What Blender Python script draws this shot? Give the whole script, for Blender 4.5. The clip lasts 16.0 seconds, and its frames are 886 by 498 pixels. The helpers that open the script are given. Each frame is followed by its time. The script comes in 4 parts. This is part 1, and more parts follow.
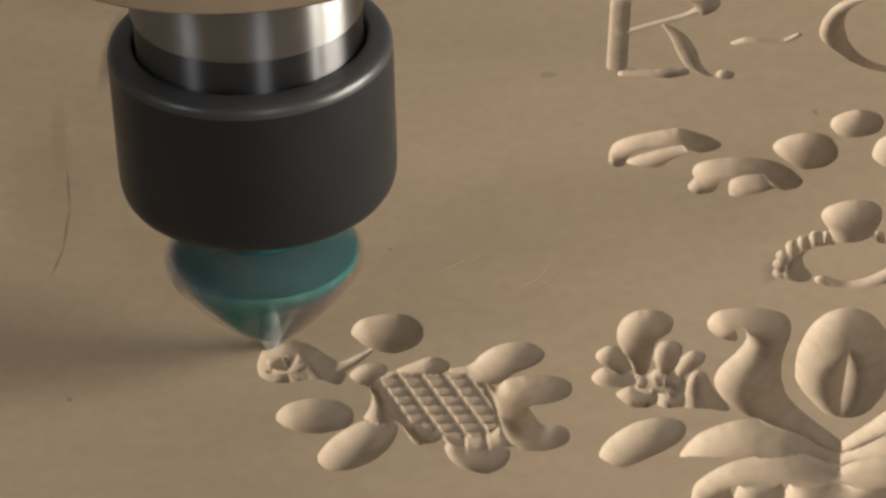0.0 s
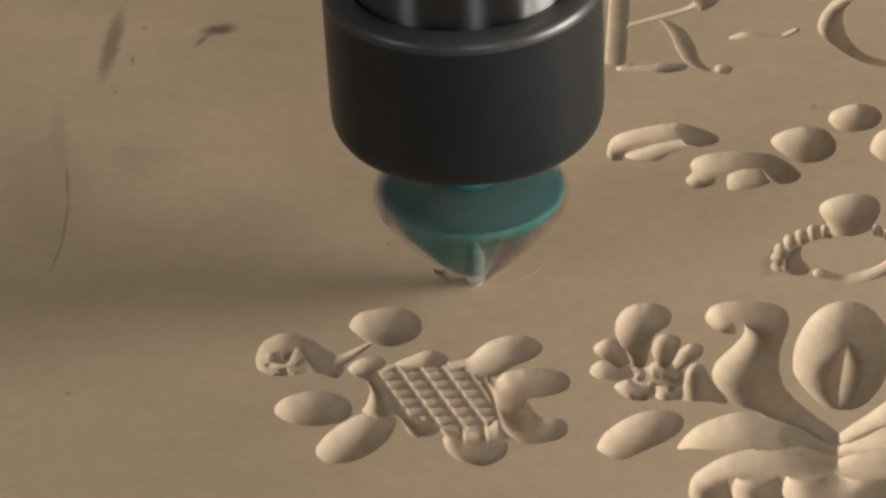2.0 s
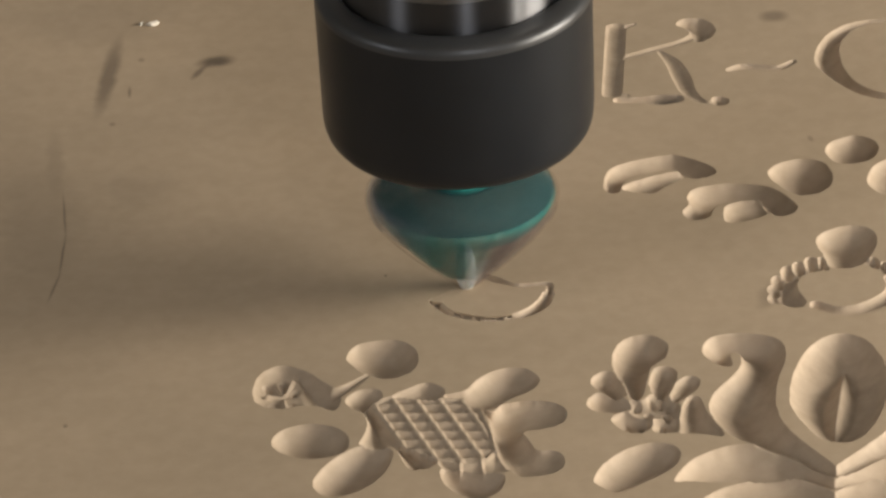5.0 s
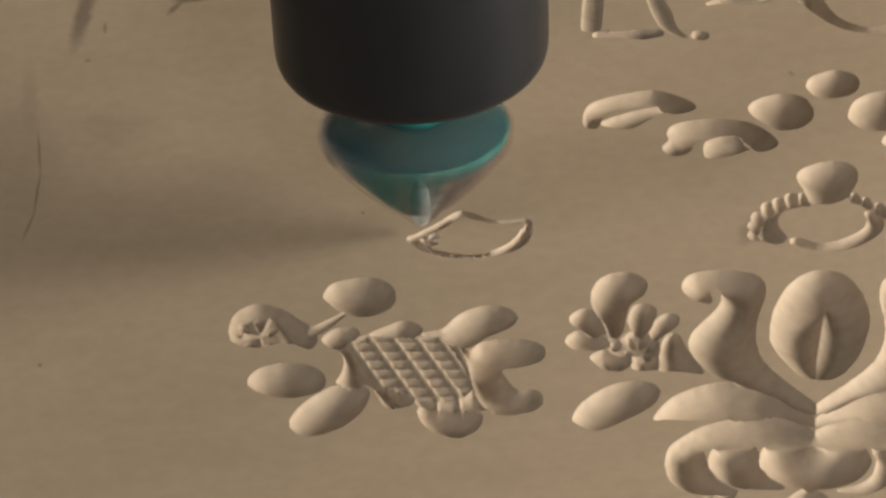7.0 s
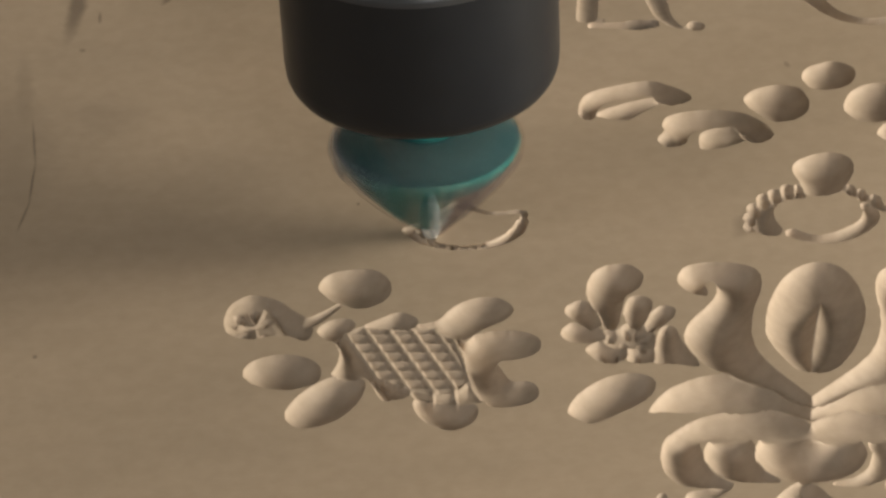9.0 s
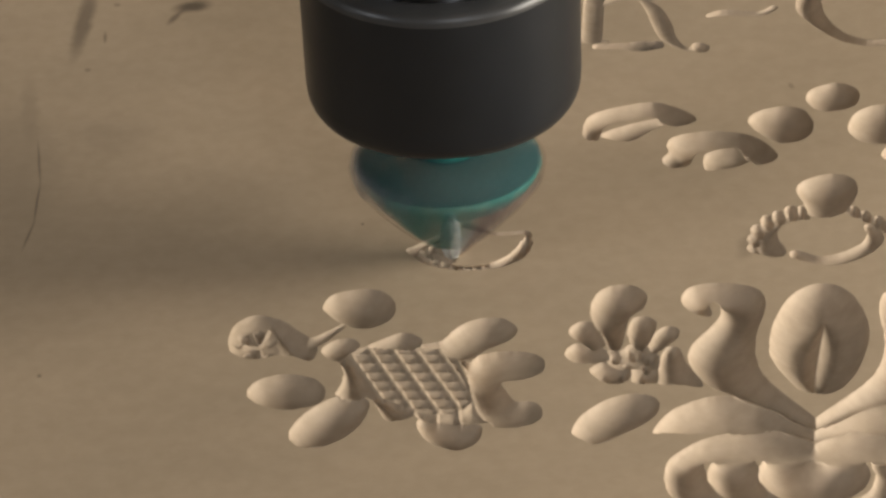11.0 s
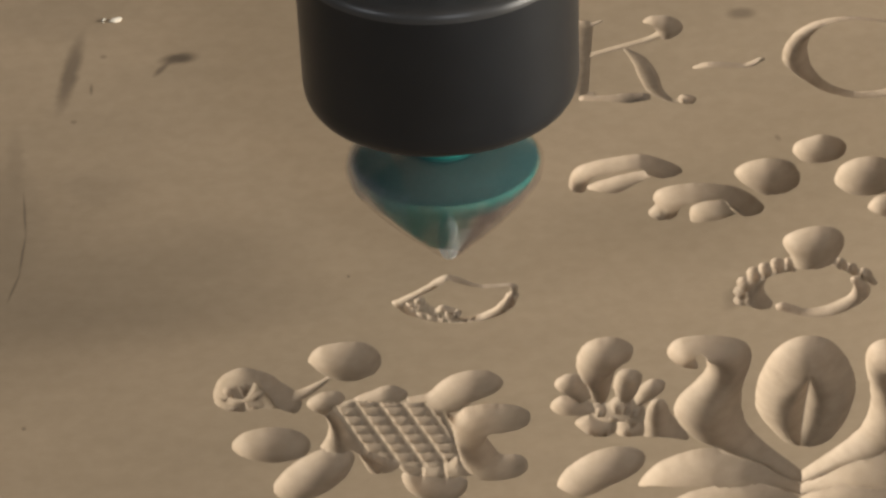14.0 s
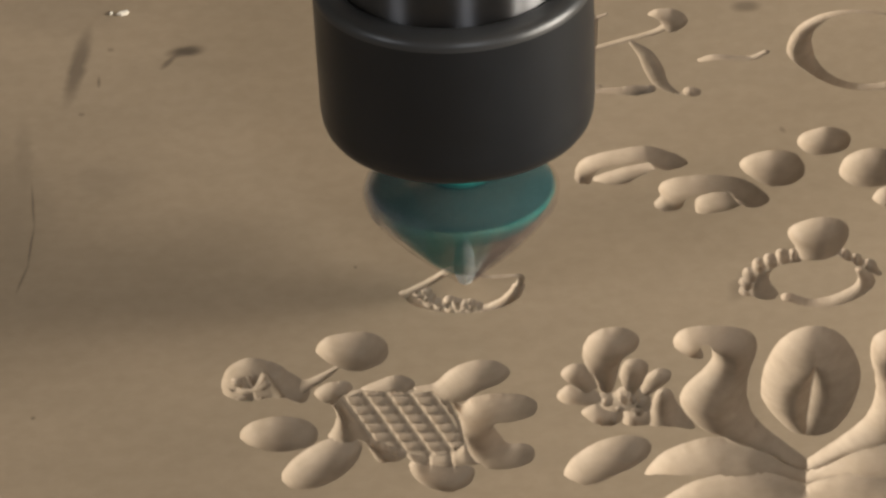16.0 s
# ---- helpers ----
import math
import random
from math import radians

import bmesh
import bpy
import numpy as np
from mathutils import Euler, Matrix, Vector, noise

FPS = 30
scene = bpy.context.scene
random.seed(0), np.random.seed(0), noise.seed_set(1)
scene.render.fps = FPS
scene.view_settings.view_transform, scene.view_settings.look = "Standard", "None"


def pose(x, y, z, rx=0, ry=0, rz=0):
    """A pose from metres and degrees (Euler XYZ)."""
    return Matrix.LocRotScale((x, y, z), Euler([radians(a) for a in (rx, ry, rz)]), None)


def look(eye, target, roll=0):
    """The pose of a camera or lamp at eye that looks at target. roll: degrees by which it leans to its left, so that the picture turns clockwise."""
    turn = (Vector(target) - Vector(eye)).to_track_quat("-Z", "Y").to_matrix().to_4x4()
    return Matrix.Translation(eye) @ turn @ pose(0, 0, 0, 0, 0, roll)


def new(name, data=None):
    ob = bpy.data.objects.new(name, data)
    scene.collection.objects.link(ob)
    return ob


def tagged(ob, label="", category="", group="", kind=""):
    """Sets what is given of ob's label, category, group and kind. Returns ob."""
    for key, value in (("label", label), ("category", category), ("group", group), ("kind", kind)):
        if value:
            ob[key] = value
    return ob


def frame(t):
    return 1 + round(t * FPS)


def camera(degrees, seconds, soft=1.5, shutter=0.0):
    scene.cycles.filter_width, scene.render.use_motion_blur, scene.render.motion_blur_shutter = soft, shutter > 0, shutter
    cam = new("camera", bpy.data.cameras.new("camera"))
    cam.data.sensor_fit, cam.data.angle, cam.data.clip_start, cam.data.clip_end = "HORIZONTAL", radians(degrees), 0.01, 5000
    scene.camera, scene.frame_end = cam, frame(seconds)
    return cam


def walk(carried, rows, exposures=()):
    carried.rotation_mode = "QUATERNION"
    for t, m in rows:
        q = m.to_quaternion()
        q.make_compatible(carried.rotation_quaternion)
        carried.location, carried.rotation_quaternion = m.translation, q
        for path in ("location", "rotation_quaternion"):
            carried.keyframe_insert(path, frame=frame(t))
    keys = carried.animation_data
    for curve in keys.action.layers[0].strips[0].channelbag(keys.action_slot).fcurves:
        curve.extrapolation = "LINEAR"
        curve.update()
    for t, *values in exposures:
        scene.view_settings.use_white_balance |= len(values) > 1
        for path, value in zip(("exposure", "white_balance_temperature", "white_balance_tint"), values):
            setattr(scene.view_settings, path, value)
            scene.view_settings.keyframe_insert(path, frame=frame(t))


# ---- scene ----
cam = camera(10, 16.0, 2.7)
PATH = [
    (0, look((-0.0024, -0.7747, 0.4836), (-0.00523, -0.00590, 0), -3.56)),
    (0.5, look((-0.0008, -0.7745, 0.4833), (-0.00526, -0.00571, 0), -3.73)),
    (1, look((-0.0008, -0.7755, 0.4812), (-0.00515, -0.00707, 0), -3.78)),
    (1.5, look((-0.0005, -0.7757, 0.4821), (-0.00509, -0.00784, 0), -3.67)),
    (2, look((-0.0011, -0.7772, 0.4815), (-0.00500, -0.00795, 0), -3.66)),
    (2.5, look((-0.0019, -0.7784, 0.4811), (-0.00476, -0.00718, 0), -3.64)),
    (3, look((-0.0005, -0.7794, 0.4815), (-0.00441, -0.00008, 0), -3.74)),
    (3.5, look((-0.0013, -0.7791, 0.4826), (-0.00442, 0.00212, 0), -3.57)),
    (6, look((-0.0002, -0.7734, 0.4828), (-0.00327, -0.00047, 0), -3.69)),
    (6.5, look((0.0008, -0.7713, 0.4809), (-0.00189, -0.01154, 0), -3.69)),
    (7, look((0.0013, -0.7701, 0.4798), (-0.00081, -0.01863, 0), -3.75)),
    (7.5, look((-0.0008, -0.7692, 0.4797), (-0.00093, -0.02117, 0), -3.61)),
    (8, look((0.0011, -0.7678, 0.4801), (-0.00081, -0.02155, 0), -3.70)),
    (8.5, look((0.0005, -0.7680, 0.4813), (-0.00045, -0.02182, 0), -3.68)),
    (11, look((0.0003, -0.7690, 0.4819), (-0.00064, -0.01482, 0), -3.48)),
    (11.5, look((-0.0002, -0.7702, 0.4812), (-0.00014, -0.00749, 0), -3.47)),
    (12, look((-0.0020, -0.7707, 0.4798), (-0.00064, -0.00177, 0), -3.38)),
    (12.5, look((0.0000, -0.7692, 0.4806), (0.00000, 0.00000, 0), -3.40)),
    (13, look((0.0008, -0.7688, 0.4814), (0.00160, 0.00108, 0), -3.41)),
    (13.5, look((0.0001, -0.7678, 0.4802), (0.00157, 0.00092, 0), -3.42)),
    (14, look((0.0025, -0.7676, 0.4816), (0.00243, 0.00228, 0), -3.48)),
    (14.5, look((0.0008, -0.7675, 0.4815), (0.00129, 0.00300, 0), -3.45)),
    (15, look((-0.0009, -0.7689, 0.4819), (-0.00002, 0.00155, 0), -3.41)),
    (15.5, look((-0.0005, -0.7718, 0.4813), (0.00011, -0.00125, 0), -3.41)),
    (16, look((0.0005, -0.7727, 0.4816), (0.00115, -0.00063, 0), -3.45)),
]
walk(cam, PATH, [(0.0, 0.0), (1.0, -0.07), (2.0, -0.03), (3.5, 0.02), (6.5, -0.07), (8.0, -0.13), (8.5, -0.13), (11.0, -0.09), (12.5, -0.03), (14.5, -0.05), (15.0, -0.02), (16.0, -0.08)])

# ---- light: a low window beside the machine, and fill lamps in added windows ----
world = bpy.data.worlds.new("world")
scene.world = world
world.use_nodes = True
wn = world.node_tree
sky = wn.nodes.new("ShaderNodeTexSky")
sky.sky_type, sky.sun_disc = "NISHITA", False
sky.sun_elevation, sky.sun_rotation = radians(25), radians(105)
wn.nodes["Background"].inputs["Strength"].default_value = 0.1
wn.links.new(sky.outputs["Color"], wn.nodes["Background"].inputs["Color"])


def area_lamp(name, at, target, wide, high, power, colour):
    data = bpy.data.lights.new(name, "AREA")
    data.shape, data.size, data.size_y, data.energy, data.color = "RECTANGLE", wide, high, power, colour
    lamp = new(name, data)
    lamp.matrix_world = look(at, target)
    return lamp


area_lamp("window_light", (0.98, -0.10, 0.25), (0, -0.02, 0.02), 0.42, 0.50, 14.3, (1.0, 0.93, 0.82))
area_lamp("window_light_narrow", (0.98, -0.50, 0.25), (0, -0.02, 0.02), 0.10, 0.50, 4.6, (1.0, 0.93, 0.82))
# unseen windows, added as fill and to streak the turned steel
area_lamp("rear_fill_light", (0.45, -1.98, 1.3), (0, 0, 0.1), 0.34, 0.8, 8.1, (0.96, 0.97, 1.0))
area_lamp("side_fill_light", (-2.0, -1.25, 1.3), (0, 0, 0.1), 0.5, 0.8, 8.1, (0.96, 0.97, 1.0))


# ---- materials ----
def material(name):
    m = bpy.data.materials.new(name)
    m.use_nodes = True
    return m, m.node_tree.nodes, m.node_tree.links, m.node_tree.nodes["Principled BSDF"]


def noise_node(nodes, links, scale, detail, stretch=(1, 1, 1), coord="Object"):
    tc = nodes.new("ShaderNodeTexCoord")
    mp = nodes.new("ShaderNodeMapping")
    mp.inputs["Scale"].default_value = stretch
    links.new(tc.outputs[coord], mp.inputs["Vector"])
    n = nodes.new("ShaderNodeTexNoise")
    n.inputs["Scale"].default_value, n.inputs["Detail"].default_value = scale, detail
    links.new(mp.outputs["Vector"], n.inputs["Vector"])
    return n


def ramp(nodes, links, source, *stops):
    r = nodes.new("ShaderNodeValToRGB")
    e = r.color_ramp.elements
    while len(e) < len(stops):
        e.new(0.5)
    for el, (p, c) in zip(e, stops):
        el.position, el.color = p, (*c, 1)
    links.new(source, r.inputs["Fac"])
    return r.outputs["Color"]


def mixed(nodes, links, kind, fac, a, b):
    m = nodes.new("ShaderNodeMix")
    m.data_type, m.blend_type = "RGBA", kind
    for sock, v in ((m.inputs[0], fac), (m.inputs[6], a), (m.inputs[7], b)):
        if isinstance(v, (int, float)):
            sock.default_value = v
        elif isinstance(v, tuple):
            sock.default_value = (*v, 1)
        else:
            links.new(v, sock)
    return m.outputs[2]


def dark_mark(nodes, links, x, y, half_long, half_wide, turn, ragged):
    """A soft mask round one mark on the board, in millimetres: 1 in its middle, 0 outside."""
    tc = nodes.new("ShaderNodeTexCoord")
    nz = nodes.new("ShaderNodeTexNoise")
    nz.inputs["Scale"].default_value, nz.inputs["Detail"].default_value = 260, 4
    links.new(tc.outputs["Object"], nz.inputs["Vector"])
    sub = nodes.new("ShaderNodeVectorMath")
    sub.operation = "MULTIPLY_ADD"
    links.new(nz.outputs["Color"], sub.inputs[0])
    sub.inputs[1].default_value = (ragged, ragged, 0)
    links.new(tc.outputs["Object"], sub.inputs[2])
    mp = nodes.new("ShaderNodeMapping")
    mp.vector_type = "TEXTURE"
    mp.inputs["Location"].default_value = (x / 1000 + ragged / 2, y / 1000 + ragged / 2, 0)
    mp.inputs["Rotation"].default_value = (0, 0, radians(turn))
    mp.inputs["Scale"].default_value = (half_long / 1000, half_wide / 1000, 1)
    links.new(sub.outputs[0], mp.inputs["Vector"])
    ln = nodes.new("ShaderNodeVectorMath")
    ln.operation = "LENGTH"
    links.new(mp.outputs["Vector"], ln.inputs[0])
    mr = nodes.new("ShaderNodeMapRange")
    mr.interpolation_type = "SMOOTHSTEP"
    mr.inputs["From Min"].default_value, mr.inputs["From Max"].default_value = 0.25, 1.0
    mr.inputs["To Min"].default_value, mr.inputs["To Max"].default_value = 1.0, 0.0
    links.new(ln.outputs["Value"], mr.inputs["Value"])
    return mr.outputs["Result"]


def board_wood(name, tone, streaks, relief, patchy):
    m, nodes, links, bsdf = material(name)
    broad = noise_node(nodes, links, 14, 3, (1, 2.2, 1))
    grain = noise_node(nodes, links, 90, 5, (0.35, 5.0, 1))
    fine = noise_node(nodes, links, 1500, 3, (0.4, 1.2, 1))
    col = ramp(nodes, links, broad.outputs["Fac"], (0.3, tuple(v * k for v, k in zip((0.405, 0.312, 0.213), tone))), (0.7, tuple(v * k for v, k in zip((0.475, 0.364, 0.249), tone))))
    g = ramp(nodes, links, grain.outputs["Fac"], (0.3, (0.9, 0.88, 0.86)), (0.7, (1.04, 1.04, 1.03)))
    col = mixed(nodes, links, "MULTIPLY", streaks, col, g)
    f = ramp(nodes, links, fine.outputs["Fac"], (0.3, (0.93, 0.92, 0.91)), (0.7, (1.03, 1.03, 1.03)))
    col = mixed(nodes, links, "MULTIPLY", 0.3, col, f)
    mottle = noise_node(nodes, links, 330, 4)
    mt = ramp(nodes, links, mottle.outputs["Fac"], (0.32, (0.90, 0.89, 0.87)), (0.68, (1.06, 1.06, 1.07)))
    col = mixed(nodes, links, "MULTIPLY", patchy, col, mt)
    # the mark at (39.2, 51.7) darkens the foot of the letter R
    marks = ((-14.7, -4.9, 0.40, 0.65, 0, 0.0003, 0.6), (65.4, 34.0, 0.7, 1.6, 10, 0.0004, 0.35), (-66.7, 73.7, 19.2, 2.30, -97, 0.0016, 0.60), (-46.0, 76.8, 4.7, 2.90, 6, 0.0018, 0.85), (-49.3, 73.0, 4.0, 1.10, -119, 0.0008, 0.60), (-73.5, 22.8, 10.3, 0.42, -86, 0.0003, 0.50),
             (-73.4, 8.8, 9.5, 0.42, -93, 0.0003, 0.55), (-74.5, -1.9, 6.6, 0.42, -101, 0.0003, 0.50), (-62.5, 67.0, 2.9, 0.50, -90, 0.0004, 0.50), (-65.5, 55.2, 1.0, 0.90, -75, 0.0004, 0.40),
             (-60.4, 79.2, 1.0, 0.90, -75, 0.0006, 0.35), (-75.9, 41.6, 15.6, 2.40, -87, 0.0030, 0.16), (39.2, 51.7, 4.4, 2.40, -3, 0.0006, 0.97), (62.4, 81.1, 3.8, 3.00, -2, 0.0012, 0.50),
             (16.6, 53.6, 2.4, 1.60, -7, 0.0012, 0.30), (-70.9, -47.4, 0.6, 0.80, -6, 0.0005, 0.55), (53.7, -18.3, 7.6, 2.60, 68, 0.0030, 0.34), (-60.5, 30.5, 10.5, 9.00, -37, 0.0100, 0.12),
             (-78.5, 23.0, 31.7, 12.00, -83, 0.0100, 0.16), (-36.5, 6.1, 20.8, 14.00, -45, 0.0120, 0.08), (-69.8, 95.7, 20.8, 14.00, -2, 0.0120, 0.12))
    for x, y, a, b, turn, ragged, strength in marks:
        mask = dark_mark(nodes, links, x, y, a, b, turn, ragged)
        k = nodes.new("ShaderNodeMath")
        k.operation = "MULTIPLY"
        links.new(mask, k.inputs[0])
        k.inputs[1].default_value = strength
        col = mixed(nodes, links, "MIX", k.outputs[0], col, (0.10, 0.075, 0.055))
    links.new(col, bsdf.inputs["Base Color"])
    bsdf.inputs["Roughness"].default_value = 0.62
    bsdf.inputs["Specular IOR Level"].default_value = 0.3
    bump = nodes.new("ShaderNodeBump")
    bump.inputs["Strength"].default_value, bump.inputs["Distance"].default_value = 0.12 * relief, 0.0002
    links.new(fine.outputs["Fac"], bump.inputs["Height"])
    wave = nodes.new("ShaderNodeBump")
    wave.inputs["Strength"].default_value, wave.inputs["Distance"].default_value = 0.16 * relief, 0.0003
    links.new(mottle.outputs["Fac"], wave.inputs["Height"])
    links.new(bump.outputs["Normal"], wave.inputs["Normal"])
    links.new(wave.outputs["Normal"], bsdf.inputs["Normal"])
    return m


def metal(name, colour, rough, metallic=1.0, brushed=0.0, turned=0.0):
    m, nodes, links, bsdf = material(name)
    bsdf.inputs["Metallic"].default_value = metallic
    n = noise_node(nodes, links, 120, 4, (1, 1, 14 if brushed else 1))
    c = ramp(nodes, links, n.outputs["Fac"], (0.3, tuple(v * 0.86 for v in colour)), (0.7, colour))
    links.new(c, bsdf.inputs["Base Color"])
    r = nodes.new("ShaderNodeMapRange")
    r.inputs["To Min"].default_value, r.inputs["To Max"].default_value = rough * 0.8, rough * 1.25
    links.new(n.outputs["Fac"], r.inputs["Value"])
    links.new(r.outputs["Result"], bsdf.inputs["Roughness"])
    if turned:
        tg = nodes.new("ShaderNodeTangent")
        tg.direction_type, tg.axis = "RADIAL", "Z"
        links.new(tg.outputs["Tangent"], bsdf.inputs["Tangent"])
        bsdf.inputs["Anisotropic"].default_value = abs(turned)
        bsdf.inputs["Anisotropic Rotation"].default_value = 0.25 if turned < 0 else 0.0
    if brushed:
        b = nodes.new("ShaderNodeBump")
        b.inputs["Strength"].default_value, b.inputs["Distance"].default_value = brushed, 0.0001
        links.new(n.outputs["Fac"], b.inputs["Height"])
        links.new(b.outputs["Normal"], bsdf.inputs["Normal"])
    return m


def blurred(name, colour, alpha, rough=0.35, metallic=0.3):
    """What a fast spinning blade leaves to the eye: a coat that lets part of the light through."""
    m, nodes, links, bsdf = material(name)
    n = noise_node(nodes, links, 60, 2, (1, 1, 9))
    c = ramp(nodes, links, n.outputs["Fac"], (0.35, tuple(v * 0.85 for v in colour)), (0.65, colour))
    links.new(c, bsdf.inputs["Base Color"])
    bsdf.inputs["Roughness"].default_value, bsdf.inputs["Metallic"].default_value = rough, metallic
    bsdf.inputs["Alpha"].default_value = alpha
    bsdf.inputs["Specular IOR Level"].default_value = 0.5 if alpha > 0.7 else 0.12
    return m


def plaster(name, colour):
    m, nodes, links, bsdf = material(name)
    n = noise_node(nodes, links, 6, 5)
    links.new(ramp(nodes, links, n.outputs["Fac"], (0.3, tuple(v * 0.85 for v in colour)), (0.7, colour)), bsdf.inputs["Base Color"])
    bsdf.inputs["Roughness"].default_value = 0.85
    return m


WOOD = board_wood("planed_limewood", (1.0, 1.0, 1.0), 0.08, 0.4, 0.4)
RAW_WOOD = board_wood("just_cut_limewood", (1.22, 1.27, 1.36), 0.3, 2.0, 0.9)
CUT_WOOD = board_wood("fresh_cut_limewood", (1.05, 1.07, 1.13), 0.3, 1.7, 0.85)
BLACK = metal("black_oxide_steel", (0.014, 0.016, 0.019), 0.36, 0.0)
BLACK.node_tree.nodes["Principled BSDF"].inputs["Specular IOR Level"].default_value = 0.27
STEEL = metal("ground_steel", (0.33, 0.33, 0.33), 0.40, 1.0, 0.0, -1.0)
# the ground steel again, darkened: shade on ring and bore is in the colour
SHADED_STEEL = metal("shaded_ring_steel", (0.12, 0.12, 0.125), 0.40, 1.0, 0.0, -1.0)
# black rim made paler: the reflection on its top is put into the colour
RIM = metal("black_rim_with_reflection", (0.052, 0.053, 0.055), 0.34, 0.3)
RIM.node_tree.nodes["Principled BSDF"].inputs["Specular IOR Level"].default_value = 0.6
POLISHED = metal("polished_flange_steel", (0.62, 0.6, 0.57), 0.16)
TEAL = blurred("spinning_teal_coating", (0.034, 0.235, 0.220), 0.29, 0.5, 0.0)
# coating brightened here so that the colour carries the hub's highlight
LIT_TEAL_HUB = blurred("lit_teal_hub", (0.06, 0.50, 0.44), 1.0, 0.16, 0.5)
# lip highlight painted as a lighter teal
LIT_TEAL_EDGE = blurred("spinning_lit_teal_edge", (0.04, 0.27, 0.25), 0.26, 0.6, 0.0)
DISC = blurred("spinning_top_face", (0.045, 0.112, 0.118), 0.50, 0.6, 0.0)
SMEAR = blurred("spinning_grey_smear", (0.27, 0.29, 0.33), 0.15, 0.8, 0.0)
MAUVE = blurred("spinning_mauve_haze", (0.13, 0.10, 0.105), 0.13, 0.8, 0.0)
FLUTE = blurred("bright_flute_smear", (0.80, 0.86, 0.86), 0.27, 0.5, 0.0)
scene.cycles.transparent_max_bounces = 64
TIP = blurred("bare_carbide_tip", (0.88, 0.92, 0.91), 0.80, 0.4, 0.0)
FRESH = plaster("fresh_cut_crumb", (0.85, 0.78, 0.66))
WALL = plaster("workshop_plaster", (0.62, 0.60, 0.56))
CONCRETE = plaster("concrete_floor", (0.28, 0.27, 0.26))
BED = metal("machine_bed_aluminium", (0.5, 0.5, 0.5), 0.4)


def part(name, bm, mat, parent=None, label=""):
    me = bpy.data.meshes.new(name)
    bm.to_mesh(me)
    bm.free()
    me.materials.append(mat)
    ob = new(name, me)
    ob.parent = parent
    if label:
        ob["label"] = label
    return ob


def lathe(profile, steps=96, smooth=True, sweep=(0, 360)):
    """A turned body from (radius, height) pairs in millimetres, all round or between two angles."""
    first, span = radians(sweep[0]), radians(sweep[1] - sweep[0])
    whole = sweep == (0, 360)
    count = steps if whole else steps - 1
    bm = bmesh.new()
    rings = []
    for r, z in profile:
        if r < 0.01:
            rings.append([bm.verts.new((0, 0, z / 1000))])
        else:
            rings.append([bm.verts.new((r / 1000 * math.cos(first + span * i / count), r / 1000 * math.sin(first + span * i / count), z / 1000)) for i in range(steps)])
    for a, b in zip(rings, rings[1:]):
        for i in range(count):
            j = (i + 1) % steps
            loop = [a[i % len(a)], a[j % len(a)], b[j % len(b)], b[i % len(b)]]
            loop = [v for k, v in enumerate(loop) if v not in loop[:k]]
            if len(loop) > 2:
                bm.faces.new(loop).smooth = smooth
    bmesh.ops.recalc_face_normals(bm, faces=bm.faces)
    return bm


def box(x0, y0, z0, x1, y1, z1, bevel=0.0):
    bm = bmesh.new()
    bmesh.ops.create_cube(bm, size=1)
    bmesh.ops.scale(bm, vec=(x1 - x0, y1 - y0, z1 - z0), verts=bm.verts)
    bmesh.ops.translate(bm, vec=((x0 + x1) / 2, (y0 + y1) / 2, (z0 + z1) / 2), verts=bm.verts)
    if bevel:
        bmesh.ops.bevel(bm, geom=bm.edges[:], offset=bevel, segments=2, affect="EDGES")
    return bm


# ---- the workshop round the machine: unseen walls, added to close it and bounce light ----
def wall_with_window(name, axis, at, thick, lo, hi, opening):
    """A wall across x or y with one opening (from, to, sill, head), built of four blocks."""
    a, b, sill, head = opening
    bm = bmesh.new()
    for u0, u1, z0, z1 in ((lo, a, -0.9, 2.2), (b, hi, -0.9, 2.2), (a, b, -0.9, sill), (a, b, head, 2.2)):
        piece = box(at, u0, z0, at + thick, u1, z1) if axis == "x" else box(u0, at, z0, u1, at + thick, z1)
        me = bpy.data.meshes.new("piece")
        piece.to_mesh(me)
        piece.free()
        bm.from_mesh(me)
        bpy.data.meshes.remove(me)
    return tagged(part(name, bm, WALL), kind="structure")


wall_with_window("wall_east", "x", 1.02, 0.2, -2.2, 2.2, (-0.64, 0.24, -0.03, 0.54))
wall_with_window("wall_south", "y", -2.2, 0.2, -2.2, 1.02, (0.25, 0.65, 0.85, 1.75))
wall_with_window("wall_west", "x", -2.4, 0.2, -2.2, 2.2, (-1.55, -0.95, 0.85, 1.75))
tagged(part("wall_north", box(-2.2, 2.2, -0.9, 1.02, 2.4, 2.2), WALL), kind="structure")
tagged(part("ceiling", box(-2.4, -2.2, 2.2, 1.22, 2.4, 2.35), WALL), kind="structure")
tagged(part("floor", box(-2.4, -2.2, -1.05, 1.22, 2.4, -0.9), CONCRETE), kind="structure")
bed = tagged(new("machine_bed"), "grey aluminium machine bed under the wooden board", "machine bed")
bed.location = (0, 0, -0.9)
part("bed_plate", box(-0.5, -0.42, 0.83, 0.5, 0.5, 0.872, 0.003), BED, bed)
for lx in (-0.44, 0.38):
    for ly in (-0.38, 0.40):
        part("leg", box(lx, ly, 0.0, lx + 0.06, ly + 0.06, 0.83, 0.003), BED, bed)

# ---- the carved board: one relief on a fine grid, all lengths in millimetres ----
STEP = 0.22
GX, GY = np.arange(-96.0, 100.01, STEP), np.arange(-110.0, 118.01, STEP)
NX, NY = len(GX), len(GY)
DEPTH = np.zeros((NY, NX))
OWNER = np.zeros((NY, NX), int)
NAMES = ["board_face"]
CHIP = np.full((NY, NX), -1)
CHIP_TIME = []


